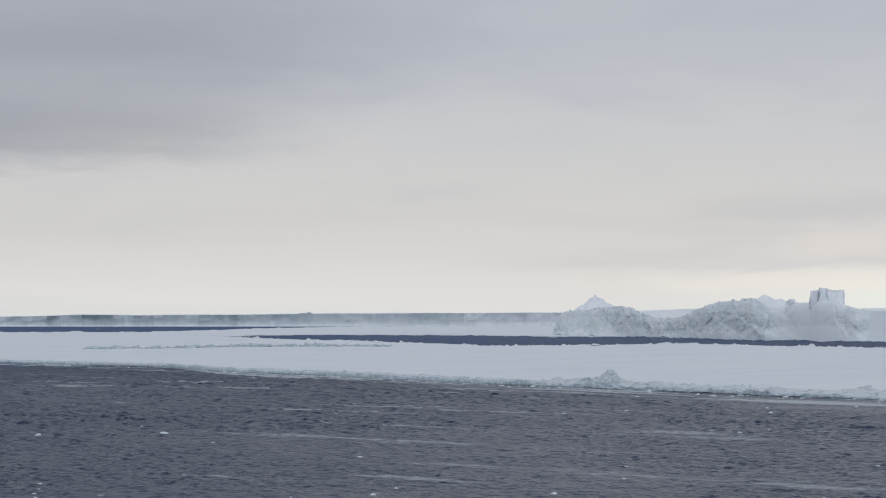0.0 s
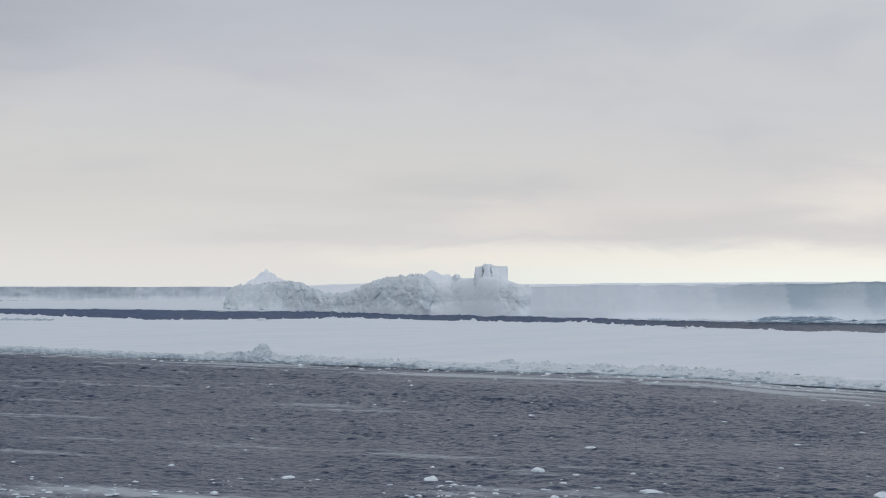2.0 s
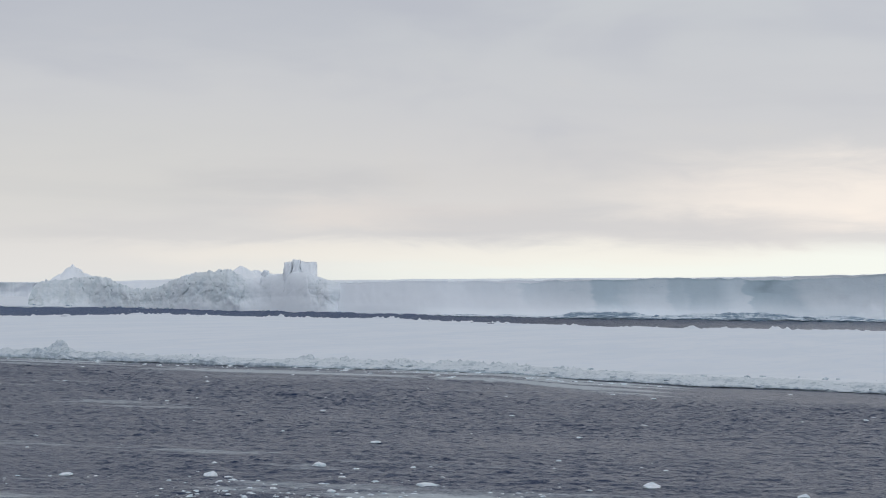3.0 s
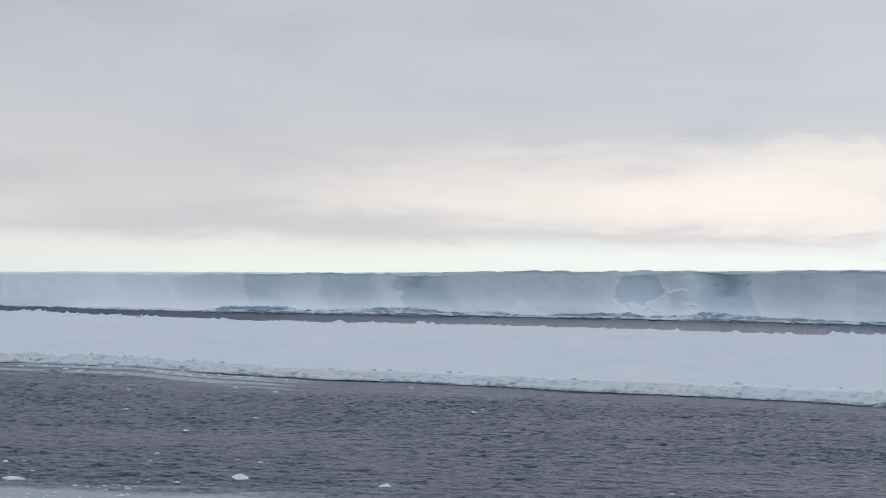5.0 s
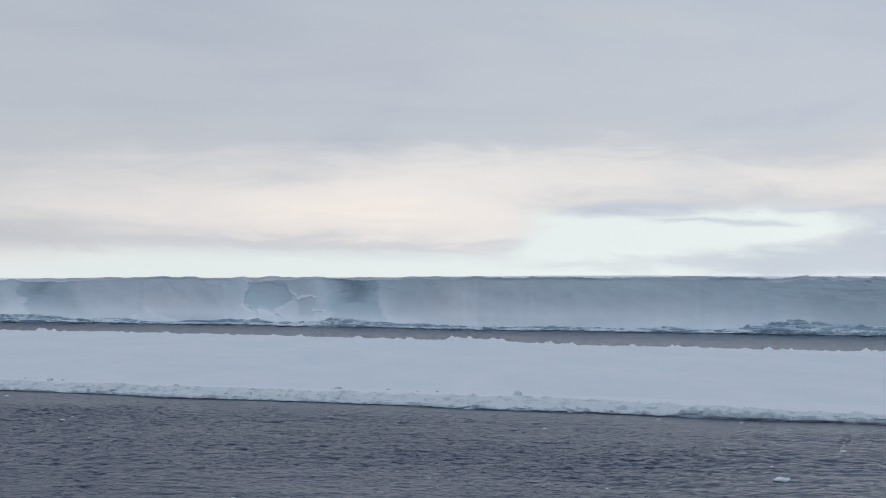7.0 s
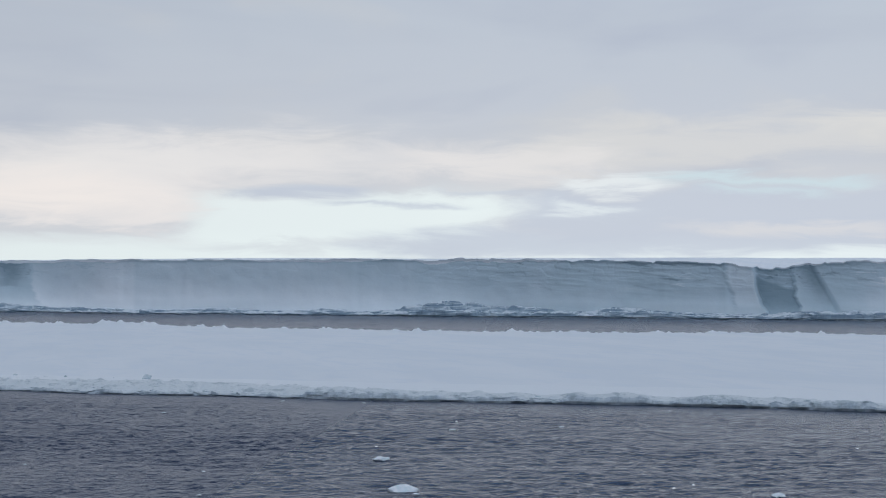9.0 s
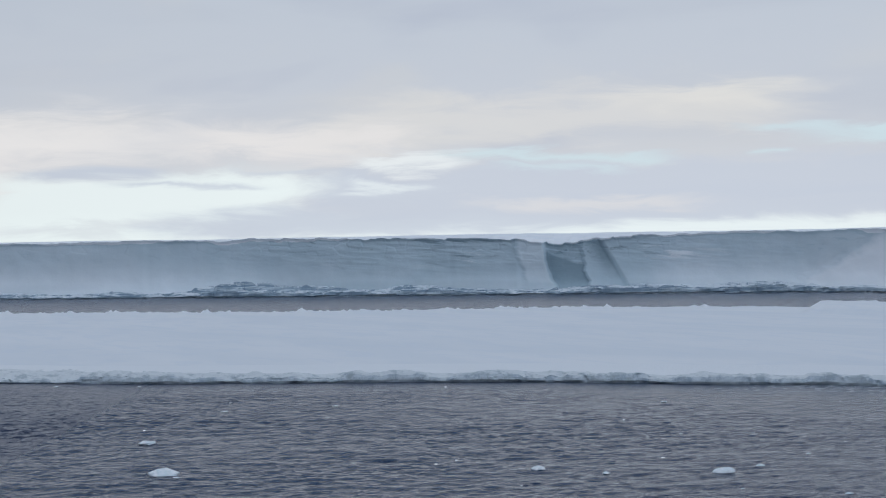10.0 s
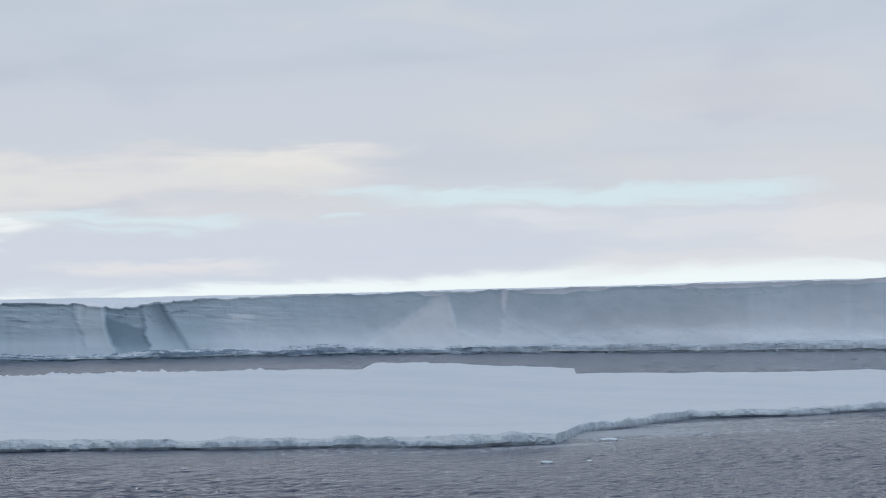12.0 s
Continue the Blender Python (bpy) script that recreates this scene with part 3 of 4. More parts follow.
def build_main_floe():
    bear = np.concatenate([np.arange(-62, -52, 0.3), np.arange(-52, -30, 0.045), np.arange(-30, 48, 0.035), np.arange(48, 62, 0.3)])
    rim = along(bear, (-62, 0.3), (-40, 0.5), (-31.5, 0.8), (-30.6, 1.2), (-29.5, 0.8), (-20, 0.7), (-5, 0.75), (10, 0.75), (16, 0.58), (24, 0.6), (39, 0.62), (41, 0.5), (62, 0.55))
    x, y, z, near, far = floe("main", bear, near_edge(bear), far_edge(bear), "", rim)
    d = np.hypot(x, y)
    # raised plate at the far side, and the tall hummocks of the near rim
    plate = smooth(bear, 30.3, 30.75) * smooth(bear, 37.3, 31.0) * 1.9
    z[6:-1] += (plate[None, :] * smooth(far[None, :] - d, 90, 20))[6:-1]
    for at, wide, deep, high in ((-30.65, 0.28, 4, 1.8), (-30.9, 0.9, 7, 0.9), (-29.2, 0.35, 4, 0.7), (-25.9, 0.4, 4, 0.9), (22.0, 0.7, 5, 0.5), (38.8, 0.25, 4, 0.5)):
        z[6:-1] += (high * np.exp(-((bear[None, :] - at) / wide) ** 2 - ((d - near[None, :] - 7) / deep) ** 2) * (1 + 0.35 * fbm(x / 2.0, y / 2.0, 3, 71)))[6:-1]
    for at, wide, high in ((2.85, 0.14, 1.1), (3.05, 0.12, 1.0), (3.4, 0.10, 1.0), (3.6, 0.65, 0.9), (4.15, 0.14, 1.0), (4.4, 0.1, 0.8), (6.65, 0.10, 1.2), (6.4, 0.2, 0.4), (-12.1, 0.2, 1.2), (27.3, 0.12, 0.9), (-29.0, 0.15, 0.9)):
        z[6:-1] += (high * np.exp(-((bear[None, :] - at) / wide) ** 2 - ((far[None, :] - d - 8) / 7) ** 2) * (1 + 0.3 * fbm(x / 2.5, y / 5, 3, 72)))[6:-1]
    body = new("ice_floe")
    tagged(body, "broad flat snow-covered sea ice floe with a broken rim", "ice floe")
    k = 21
    gone = d[:k + 1] - near[None, :]
    wide = along(bear, (-62, 1.0), (9, 1.0), (17, 0.42), (22, 0.25), (62, 0.25))[None, :]
    dust = smooth(gone, 9 * wide, along(bear, (-30, 26), (-8, 25), (4, 20))[None, :] * wide) + 0.55 * fbm(x[:k + 1] / 9, y[:k + 1] / 9, 3, 73) * smooth(gone, 1, 6) * wide
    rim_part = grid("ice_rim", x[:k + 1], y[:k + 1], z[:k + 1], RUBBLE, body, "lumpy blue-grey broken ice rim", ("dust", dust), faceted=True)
    grid("snow_surface", x[k:], y[k:], z[k:], SNOW, body)
    return body, rim_part


def build_far_floe():
    bear = np.arange(-44.4, -20, 0.06)
    near, far = strip_near(bear), strip_far(bear)
    x, y, z, near, far = floe("far", bear, near, far, "", np.full(bear.shape, 0.5))
    body = new("ice_floe")
    tagged(body, "distant white strip of sea ice before a berg", "ice floe")
    grid("snow_surface", x, y, z, SNOW, body)


# ---------------------------------------------------------------- tabular berg
def berg_top(b):
    return along(b, (-24, 21.5), (-19, 22), (-14, 23), (-10, 24.2), (-5, 25.4), (1, 26.3), (8, 27), (14, 27.8), (18.4, 27.4), (20.4, 26), (21.2, 25.2), (22.2, 24.3),
                 (23.1, 26), (24.6, 27.9), (30, 28.1), (43, 28.4), (64, 28.5))


def build_tabular_berg():
    bear = np.concatenate([np.arange(-24.4, 46, 0.02), np.arange(46, 63, 0.1)])
    bend = np.hanning(131)
    line = np.convolve(np.pad(berg_foot(bear), 65, mode="reflect", reflect_type="odd"), bend / bend.sum(), "valid")
    foot = line + 14
    x0, y0 = polar(bear, foot)
    s = np.concatenate([[0], np.cumsum(np.hypot(np.diff(x0), np.diff(y0)))])
    top = berg_top(bear) + 0.4 * fbm(s / 22, 0 * s, 4, 81) + 0.3 * ridged(s / 7, 0 * s, 3, 82) + 0.25 * cells(s / 9, 0 * s, 82)[0] - 1.0 * np.clip(cells(s / 5.5, 0 * s, 58)[0] + 0.2 * fbm(s / 2.5, 0 * s, 2, 56), 0, 1) * smooth(bear, 10, 14) * smooth(bear, 27, 24.5) + 0.12 * cells(s / 14, 0 * s, 57)[0] * smooth(bear, 26, 29)
    top = blur(top[None, :], 7)[0]
    u = np.linspace(0, 1, 84)[:, None]
    zz = -1 + (top[None, :] + 1) * u
    # buttresses and bays along the wall
    level = np.floor(s / 38 + 0.8 * vnoise(s / 50, 0 * s, 83))
    panel = 2.2 * vnoise(level * 7.7, 0 * s, 84)
    kernel = np.hanning(17)
    panel = np.convolve(panel, kernel / kernel.sum(), "same") * along(bear, (-24, 0.15), (-17, 0.25), (-13, 0.5), (-1, 0.5), (1.5, 0.2), (4, 0.2), (10, 0.4), (24, 0.8), (28, 0.2), (64, 0.2))
    out_ = panel[None, :] * (0.6 + 0.4 * u) + 5.5 * fbm(s / 130, 0 * s, 2, 85)[None, :]
    out_ = out_ + 0.9 * fbm(s[None, :] / 24, zz / 20, 3, 86) + 0.24 * ridged(s[None, :] / 14, zz / 2.4 + 0.02 * s[None, :], 3, 87) * (smooth(bear, 10, 15) * smooth(bear, 31, 25))[None, :] * smooth(u, 0.3, 0.75)
    chunk, seam = cells(s[None, :] / 7.5 + 0.3 * vnoise(s / 6, 0 * s, 79)[None, :], zz / 4.2 + 0.012 * s[None, :], 78)
    out_ = out_ + (0.5 * chunk - 0.2 * seam) * smooth(u, 0.55, 0.95) * along(bear, (-24, 0.1), (-12, 0.12), (-2, 0.2), (3, 0.15), (11, 0.25), (15, 0.6), (24, 0.6), (27, 0.12), (64, 0.1))[None, :]
    # scalloped bays, fallen slabs and a leaning gully
    for at, wide, deep in ((-10.7, 0.45, 5.0), (-3.1, 0.85, 5.5), (-1.0, 0.7, 6.5), (0.2, 0.5, 4.0), (-16.9, 0.6, 3.0)):
        lean = (bear[None, :] - at) / wide + 0.5 * (u - 0.5)
        out_ = out_ - deep * np.exp(-np.abs(lean) ** 3) * (0.35 + 0.65 * smooth(u, 0.0, 0.8))
    b_left, b_mid, b_rib = 21.6 + 0.47 * (1 - u) + 0.05 * fbm(u * 6, 0 * u, 3, 90), 22.6 + 0.5 * (1 - u) + 0.1 * fbm(u * 5, 0 * u, 3, 92), 23.3 + 1.0 * (1 - u)
    here = bear[None, :]
    wedge = smooth(here - 0.35 * (1 - u) - 0.06 * fbm(u * 7, 0 * u, 3, 89), 20.72, 20.92) * smooth(u, -0.02, 0.3) * (1 - smooth(here - b_left, -0.08, 0.04))
    cut = smooth(here - b_left, -0.05, 0.08) * (1 - smooth(here - b_mid, -0.08, 0.06))
    mid = smooth(here - b_mid, -0.08, 0.06) * (1 - smooth(here - b_rib, -0.10, 0.12))
    out_ = out_ + 1.2 * wedge - 5.5 * cut - 3.0 * mid
    # a leaf-shaped scar between straight cracks
    corners = ((-3.85, 0.97), (-4.02, 0.5), (-3.3, 0.25), (-2.45, 0.58), (-2.8, 0.95))
    sx, su = 0.65 * here + 0.09 * fbm(u * 3, here * 2.0, 4, 76, 0.4), u + 0.09 * fbm(here * 2.0, u * 3, 4, 68, 0.4)
    sides = []
    for (xa, ua), (xb, ub) in zip(corners, corners[1:] + corners[:1]):
        ex, eu = 0.65 * (xb - xa), ub - ua
        sides.append((ex * (su - ua) - eu * (sx - 0.65 * xa)) / math.hypot(ex, eu))
    inner = np.minimum.reduce(sides)
    scar = smooth(inner, -0.03, 0.06)
    crack = np.exp(-((inner + 0.01) / 0.018) ** 2) * np.where(np.minimum(sides[1], sides[2]) < np.minimum(sides[3], sides[4]), 0.5, 0.08)
    out_ = out_ - 1.5 * scar
    bent = u + 0.05 * fbm(here * 5, u * 4, 4, 67)
    ledge = np.zeros_like(bent)
    for b0, b1, u0, u1, thin_ in ((-2.5, -1.85, 0.60, 0.59, 0.022), (-2.75, -2.45, 0.80, 0.62, 0.018), (-3.3, -2.6, 0.27, 0.22, 0.015), (-4.02, -3.5, 0.47, 0.28, 0.018), (-2.0, -1.6, 0.33, 0.31, 0.02), (-4.05, -3.2, 0.16, 0.13, 0.03)):
        mid_ = u0 + (u1 - u0) * (here - b0) / (b1 - b0)
        ledge = np.maximum(ledge, np.exp(-((bent - mid_) / thin_) ** 2) * smooth(here, b0 - 0.05, b0 + 0.1) * smooth(here, b1 + 0.05, b1 - 0.1))
    out_ = out_ + 0.9 * ledge
    # snow fans fallen against the wall
    fans = np.zeros_like(u * s[None, :])
    for rows in (((27.8, 0), (29.0, 0.22), (30.1, 0.46), (31.0, 0.74), (31.7, 0.97), (31.92, 0.92), (32.12, 0.5), (32.5, 0.40), (33.3, 0.38), (33.5, 0.52), (34.2, 0.42), (35.2, 0.27), (37, 0.27), (38.3, 0.36), (39.2, 0.38), (40.6, 0.28), (46, 0.2), (64, 0.2)),
                 ((-16.2, 0), (-14.6, 0.4), (-13.2, 0)), ((-8.2, 0), (-7, 0.33), (-5.8, 0)), ((-2.6, 0), (-1.9, 0.4), (-1.2, 0))):
        h = along(bear, *rows)[None, :]
        fans = np.maximum(fans, smooth(h + 0.06 * fbm(s[None, :] / 12, zz / 7, 4, 88) - u, -0.10, 0.16) * smooth(h, 0, 0.12))
    fans = np.maximum(0.85 * fans, 0.95 * np.exp(-((bear[None, :] - 33.57 + 0.05 * fbm(u * 5, 0 * u, 3, 55)) / (0.05 + 0.08 * u)) ** 2) * smooth(u, 0.35, 0.85))
    # blowing-snow haze low on the wall, laid on as snow cover
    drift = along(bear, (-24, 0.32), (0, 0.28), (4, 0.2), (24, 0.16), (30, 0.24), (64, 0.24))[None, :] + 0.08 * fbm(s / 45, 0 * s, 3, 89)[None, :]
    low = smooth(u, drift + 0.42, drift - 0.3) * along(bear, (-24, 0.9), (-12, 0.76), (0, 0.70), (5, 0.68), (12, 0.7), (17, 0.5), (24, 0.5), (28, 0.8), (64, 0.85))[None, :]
    slope = 0.07 * np.log1p(np.exp((0.32 - u) / 0.07)) * 26 * (0.7 + 0.4 * fbm(s / 60, 0 * s, 2, 90)[None, :])
    out_ = out_ + 0.9 * smooth(u, 0.95, 1.0) * along(bear, (-24, 0.3), (0, 0.6), (10, 1), (25, 1), (28, 0.4), (64, 0.4))[None, :]
    slope = slope + along(bear, (-24.4, 16), (-20, 10), (-15, 0))[None, :] * (1 - u)
    out_ = out_ * smooth(u, -0.1, 0.3) + slope * 0.6 + fans * np.clip(0.9 - u, 0, 1) * 3
    # wall paler towards the left end: distance haze put into the snow value
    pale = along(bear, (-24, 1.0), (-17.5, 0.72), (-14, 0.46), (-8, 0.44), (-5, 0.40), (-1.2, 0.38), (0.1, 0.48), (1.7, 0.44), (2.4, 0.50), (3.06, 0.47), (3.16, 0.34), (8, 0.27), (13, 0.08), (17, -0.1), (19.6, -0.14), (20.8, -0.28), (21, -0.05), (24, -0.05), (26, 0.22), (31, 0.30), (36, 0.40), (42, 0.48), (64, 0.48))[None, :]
    # shade of the bays put into the snow value, with a crisp and a soft side: from, to, softness of either side, depth
    # of tone
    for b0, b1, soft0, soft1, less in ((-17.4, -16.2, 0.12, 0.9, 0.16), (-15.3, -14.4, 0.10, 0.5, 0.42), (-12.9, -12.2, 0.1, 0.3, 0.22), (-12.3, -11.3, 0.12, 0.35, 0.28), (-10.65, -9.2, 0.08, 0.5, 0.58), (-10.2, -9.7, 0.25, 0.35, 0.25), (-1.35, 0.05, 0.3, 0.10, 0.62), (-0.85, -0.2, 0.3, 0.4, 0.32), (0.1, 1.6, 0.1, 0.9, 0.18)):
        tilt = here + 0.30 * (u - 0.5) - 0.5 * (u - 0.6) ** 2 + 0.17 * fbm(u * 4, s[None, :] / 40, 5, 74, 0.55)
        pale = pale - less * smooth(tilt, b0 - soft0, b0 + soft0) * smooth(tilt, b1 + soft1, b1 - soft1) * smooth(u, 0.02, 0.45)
    snow_haze_shade = pale + 0.05 * fbm(s[None, :] / 24, zz / 16, 3, 91) + 0.02 * fbm(s / 8, 0 * s, 3, 77)[None, :] + 0.05 * panel[None, :] / 2.2 + 0.34 * smooth(u, 0.85, 0.2)
    # shade inside the scar and beside it, painted as less snow
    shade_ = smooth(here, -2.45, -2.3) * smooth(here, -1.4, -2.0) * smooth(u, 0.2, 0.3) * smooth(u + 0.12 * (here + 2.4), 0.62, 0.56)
    snow_haze_shade = snow_haze_shade - 0.44 * scar * smooth(u, 0.0, 0.6) + 0.5 * crack + 0.42 * ledge - 0.2 * shade_
    # thin pale cracks and short dark nicks, here and there
    thin = np.abs(vnoise(s[None, :] / 17 + 0.8 * vnoise(s[None, :] / 9, zz / 6, 150), zz / 13 + 0.02 * s[None, :], 151) + 0.25 * vnoise(s[None, :] / 4, zz / 3, 152))
    sparse = smooth(fbm(s[None, :] / 55, zz / 25, 2, 153), 0.45, 0.9) * along(bear, (-24, 0.5), (-6, 1), (1, 1), (4, 0.2), (10, 0.3), (15, 1), (28, 1), (34, 0.4), (64, 0.3))[None, :]
    snow_haze_shade = snow_haze_shade + 0.20 * smooth(thin, 0.04, 0.005) * sparse * smooth(u, 0.1, 0.3)
    nick = smooth(ridged(s[None, :] / 9 + 0.1 * zz, zz / 1.5, 2, 154), 0.55, 0.85) * smooth(fbm(s[None, :] / 26, zz / 6, 2, 155), 0.35, 0.8)
    snow_haze_shade = snow_haze_shade - 0.45 * nick * smooth(u, 0.55, 0.9) * along(bear, (-24, 0.3), (-11, 1), (1, 1), (4, 0.4), (12, 1), (64, 0.7))[None, :]
    # thin wavy ledges under the top
    wave = ridged(s[None, :] / 15 + 0.3 * zz, zz / 2.0 + 0.03 * s[None, :] + 0.5 * vnoise(s / 25, 0 * s, 75)[None, :], 3, 70)
    where_ = (smooth(bear, 12, 16) * smooth(bear, 21, 19.5) + smooth(bear, 23.6, 24.2) * smooth(bear, 27.6, 25.5))[None, :] * smooth(u, 0.4, 0.7) * smooth(fbm(s[None, :] / 30, zz / 9, 2, 69), -0.3, 0.5)
    snow_haze_shade = snow_haze_shade + where_ * (0.65 * smooth(wave, 0.35, 0.75) - 0.5 * smooth(wave, 0.1, -0.5))
    # snow hanging over the lip, its shade painted on the wall just below
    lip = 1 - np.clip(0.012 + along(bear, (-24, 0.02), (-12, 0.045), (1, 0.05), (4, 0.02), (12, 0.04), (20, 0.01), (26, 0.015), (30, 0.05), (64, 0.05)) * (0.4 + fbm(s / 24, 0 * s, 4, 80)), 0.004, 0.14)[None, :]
    snow_haze_shade = snow_haze_shade - 0.18 * smooth(u, lip - 0.09, lip) * along(bear, (-24, 0.2), (-5, 0.6), (5, 1), (64, 1))[None, :]
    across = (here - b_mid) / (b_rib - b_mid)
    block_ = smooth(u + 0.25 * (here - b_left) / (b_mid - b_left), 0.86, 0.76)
    # shade in the gully and beside its rib, subtracted from the snow value
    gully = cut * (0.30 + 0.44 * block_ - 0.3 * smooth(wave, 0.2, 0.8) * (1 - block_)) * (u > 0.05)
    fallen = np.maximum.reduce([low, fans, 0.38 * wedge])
    snow = np.maximum(snow_haze_shade, fallen - 0.6 * smooth(fallen, 0.15, 0)) - gully - mid * (0.10 + 0.34 * smooth(across, 0.0, 0.95)) * smooth(u, 0.06, 0.35)
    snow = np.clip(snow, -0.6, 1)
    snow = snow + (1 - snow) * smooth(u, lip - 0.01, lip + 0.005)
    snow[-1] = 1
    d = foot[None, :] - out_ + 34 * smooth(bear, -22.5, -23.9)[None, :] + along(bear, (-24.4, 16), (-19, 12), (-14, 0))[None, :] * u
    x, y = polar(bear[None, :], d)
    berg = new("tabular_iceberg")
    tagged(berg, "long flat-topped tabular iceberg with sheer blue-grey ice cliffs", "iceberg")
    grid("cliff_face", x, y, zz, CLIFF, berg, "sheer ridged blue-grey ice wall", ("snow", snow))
    # top: a small cornice, then a gentle rise inland
    back = np.array([0, 0.6, 1.5, 3, 6, 10, 16, 25, 40, 60, 90, 130, 190, 260, 360, 500, 700, 900])[:, None]
    dt = d[-1][None, :] + back
    xt, yt = polar(bear[None, :], dt)
    crown = along(bear, (-24, 24.6), (-14, 25.4), (-5, 27.3), (5, 30), (12, 31), (20, 32), (30, 32.2), (43, 32.8), (64, 32.8))[None, :]
    zt = top[None, :] + 0.25 * np.sin(np.clip(back / 6, 0, np.pi)) + (crown - top[None, :]) * smooth(back, 4, 240) + 0.3 * fbm(xt / 70, yt / 70, 3, 93) * smooth(back, 5, 60)
    zt[0] = top
    grid("snow_top", xt, yt, zt, FIRN, berg)
    # low ice foot along the waterline
    foot2 = line
    q = np.array([1.3, 1.1, 1.0, 0.0, 0.3, 0.8, 1.6, 2.5, 3.5, 5, 6.5, 8.5, 11, 14, 18])[:, None]
    df = foot2[None, :] + 1.5 * fbm(s / 12, 0 * s, 3, 94)[None, :] + q
    xf, yf = polar(bear[None, :], df)
    high = 2.7 + 1.0 * fbm(s / 26, 0 * s, 3, 95) * along(bear, (-24, 1), (24, 1), (32, 0.3), (64, 0.3))
    for at, wide, more in ((13.2, 1.0, 1.8), (12.2, 0.35, 0.8), (-14.3, 1.0, 1.0), (-11.6, 1.1, 1.2), (-9.9, 0.5, 0.9), (-5.5, 1.0, 0.6), (-1.5, 1.2, 0.6)):
        high = high + more * np.exp(-((bear - at) / wide) ** 2)
    high = np.clip(high, 0.6, 5)[None, :] * along(bear, (-24, 0.45), (-22.5, 0.3), (-19, 0.45), (-15, 1.0), (0, 1.0), (2, 0.85), (8, 0.75), (11, 1.2), (20, 1.4), (63, 1.4))[None, :]
    big, joint = cells(s[None, :] / 21 + 0.15 * q, q / 6.0, 98)
    small, joint2 = cells(s[None, :] / 7.0 - 0.1 * q, q / 3.0, 99)
    bits, joint3 = cells(s[None, :] / 2.6 + 0.2 * q, q / 1.6, 100)
    big, joint, small = blur(big, 15), blur(joint, 9), blur(small, 9)
    joint = joint * along(bear, (-24, 1), (20, 1), (28, 0.35), (64, 0.35))[None, :]
    first = along(bear, (-24, 0.5), (6, 0.45), (18, 0.7), (28, 0.9), (64, 0.95))[None, :]
    lift = first * smooth(q, -0.15, 0.5) + (1 - first) * smooth(q + 1.4 * big, 3.0, 5.5)
    zf = high * lift * (1 + (0.22 * big + 0.14 * small + 0.03 * bits - 0.04 * joint3) * along(bear, (-24, 0.5), (5, 0.5), (12, 1), (26, 1), (33, 0.5), (64, 0.5))[None, :] - 0.25 * joint * smooth(q, 9, 2) - 0.1 * joint2) + 0.12 * fbm(xf / 4, yf / 4, 3, 97) * along(bear, (-24, 0.3), (5, 0.4), (12, 1), (64, 1))[None, :]
    zf = zf * (1 - 0.35 * smooth(q, 8, 17))
    df = df + 0.9 * big + 0.7 * small + 0.15 * bits + 0.2 * joint2 + 0.35 * fbm(s[None, :] / 3, zf / 0.6, 2, 96)
    xf, yf = polar(bear[None, :], df)
    zf[0], zf[1] = -1.2, -0.05
    notch = np.clip(0.22 * high[0], 0.05, 0.7) * (1 + 0.3 * fbm(s / 9, 0 * s, 3, 94))
    zf[2] = 0.8 * notch
    zf[3] = notch
    zf[4:8] = np.maximum(zf[4:8], notch[None, :] + 0.05)
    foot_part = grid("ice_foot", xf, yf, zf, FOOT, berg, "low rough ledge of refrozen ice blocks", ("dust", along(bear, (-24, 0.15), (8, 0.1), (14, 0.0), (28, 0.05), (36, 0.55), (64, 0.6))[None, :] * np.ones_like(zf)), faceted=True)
    return foot_part


# ---------------------------------------------------------------- collapsed end of the berg
def ruin_crest(b):
    return along(b, (-32.35, 6), (-32.22, 17), (-32.1, 22.5), (-31.8, 24.2), (-31.4, 24.5), (-30.9, 26.5), (-30.45, 27.6), (-30.0, 26), (-29.7, 21), (-29.2, 16.5), (-28.75, 16), (-28.35, 20),
                 (-27.85, 26), (-27.4, 29.5), (-26.4, 32), (-26.1, 28), (-25.85, 25), (-25.5, 26), (-25.25, 28.3), (-24.72, 28.6), (-24.5, 29.5), (-23.95, 29), (-23.7, 26.0), (-23.2, 22.5), (-22.6, 21.3), (-21.4, 19.0))


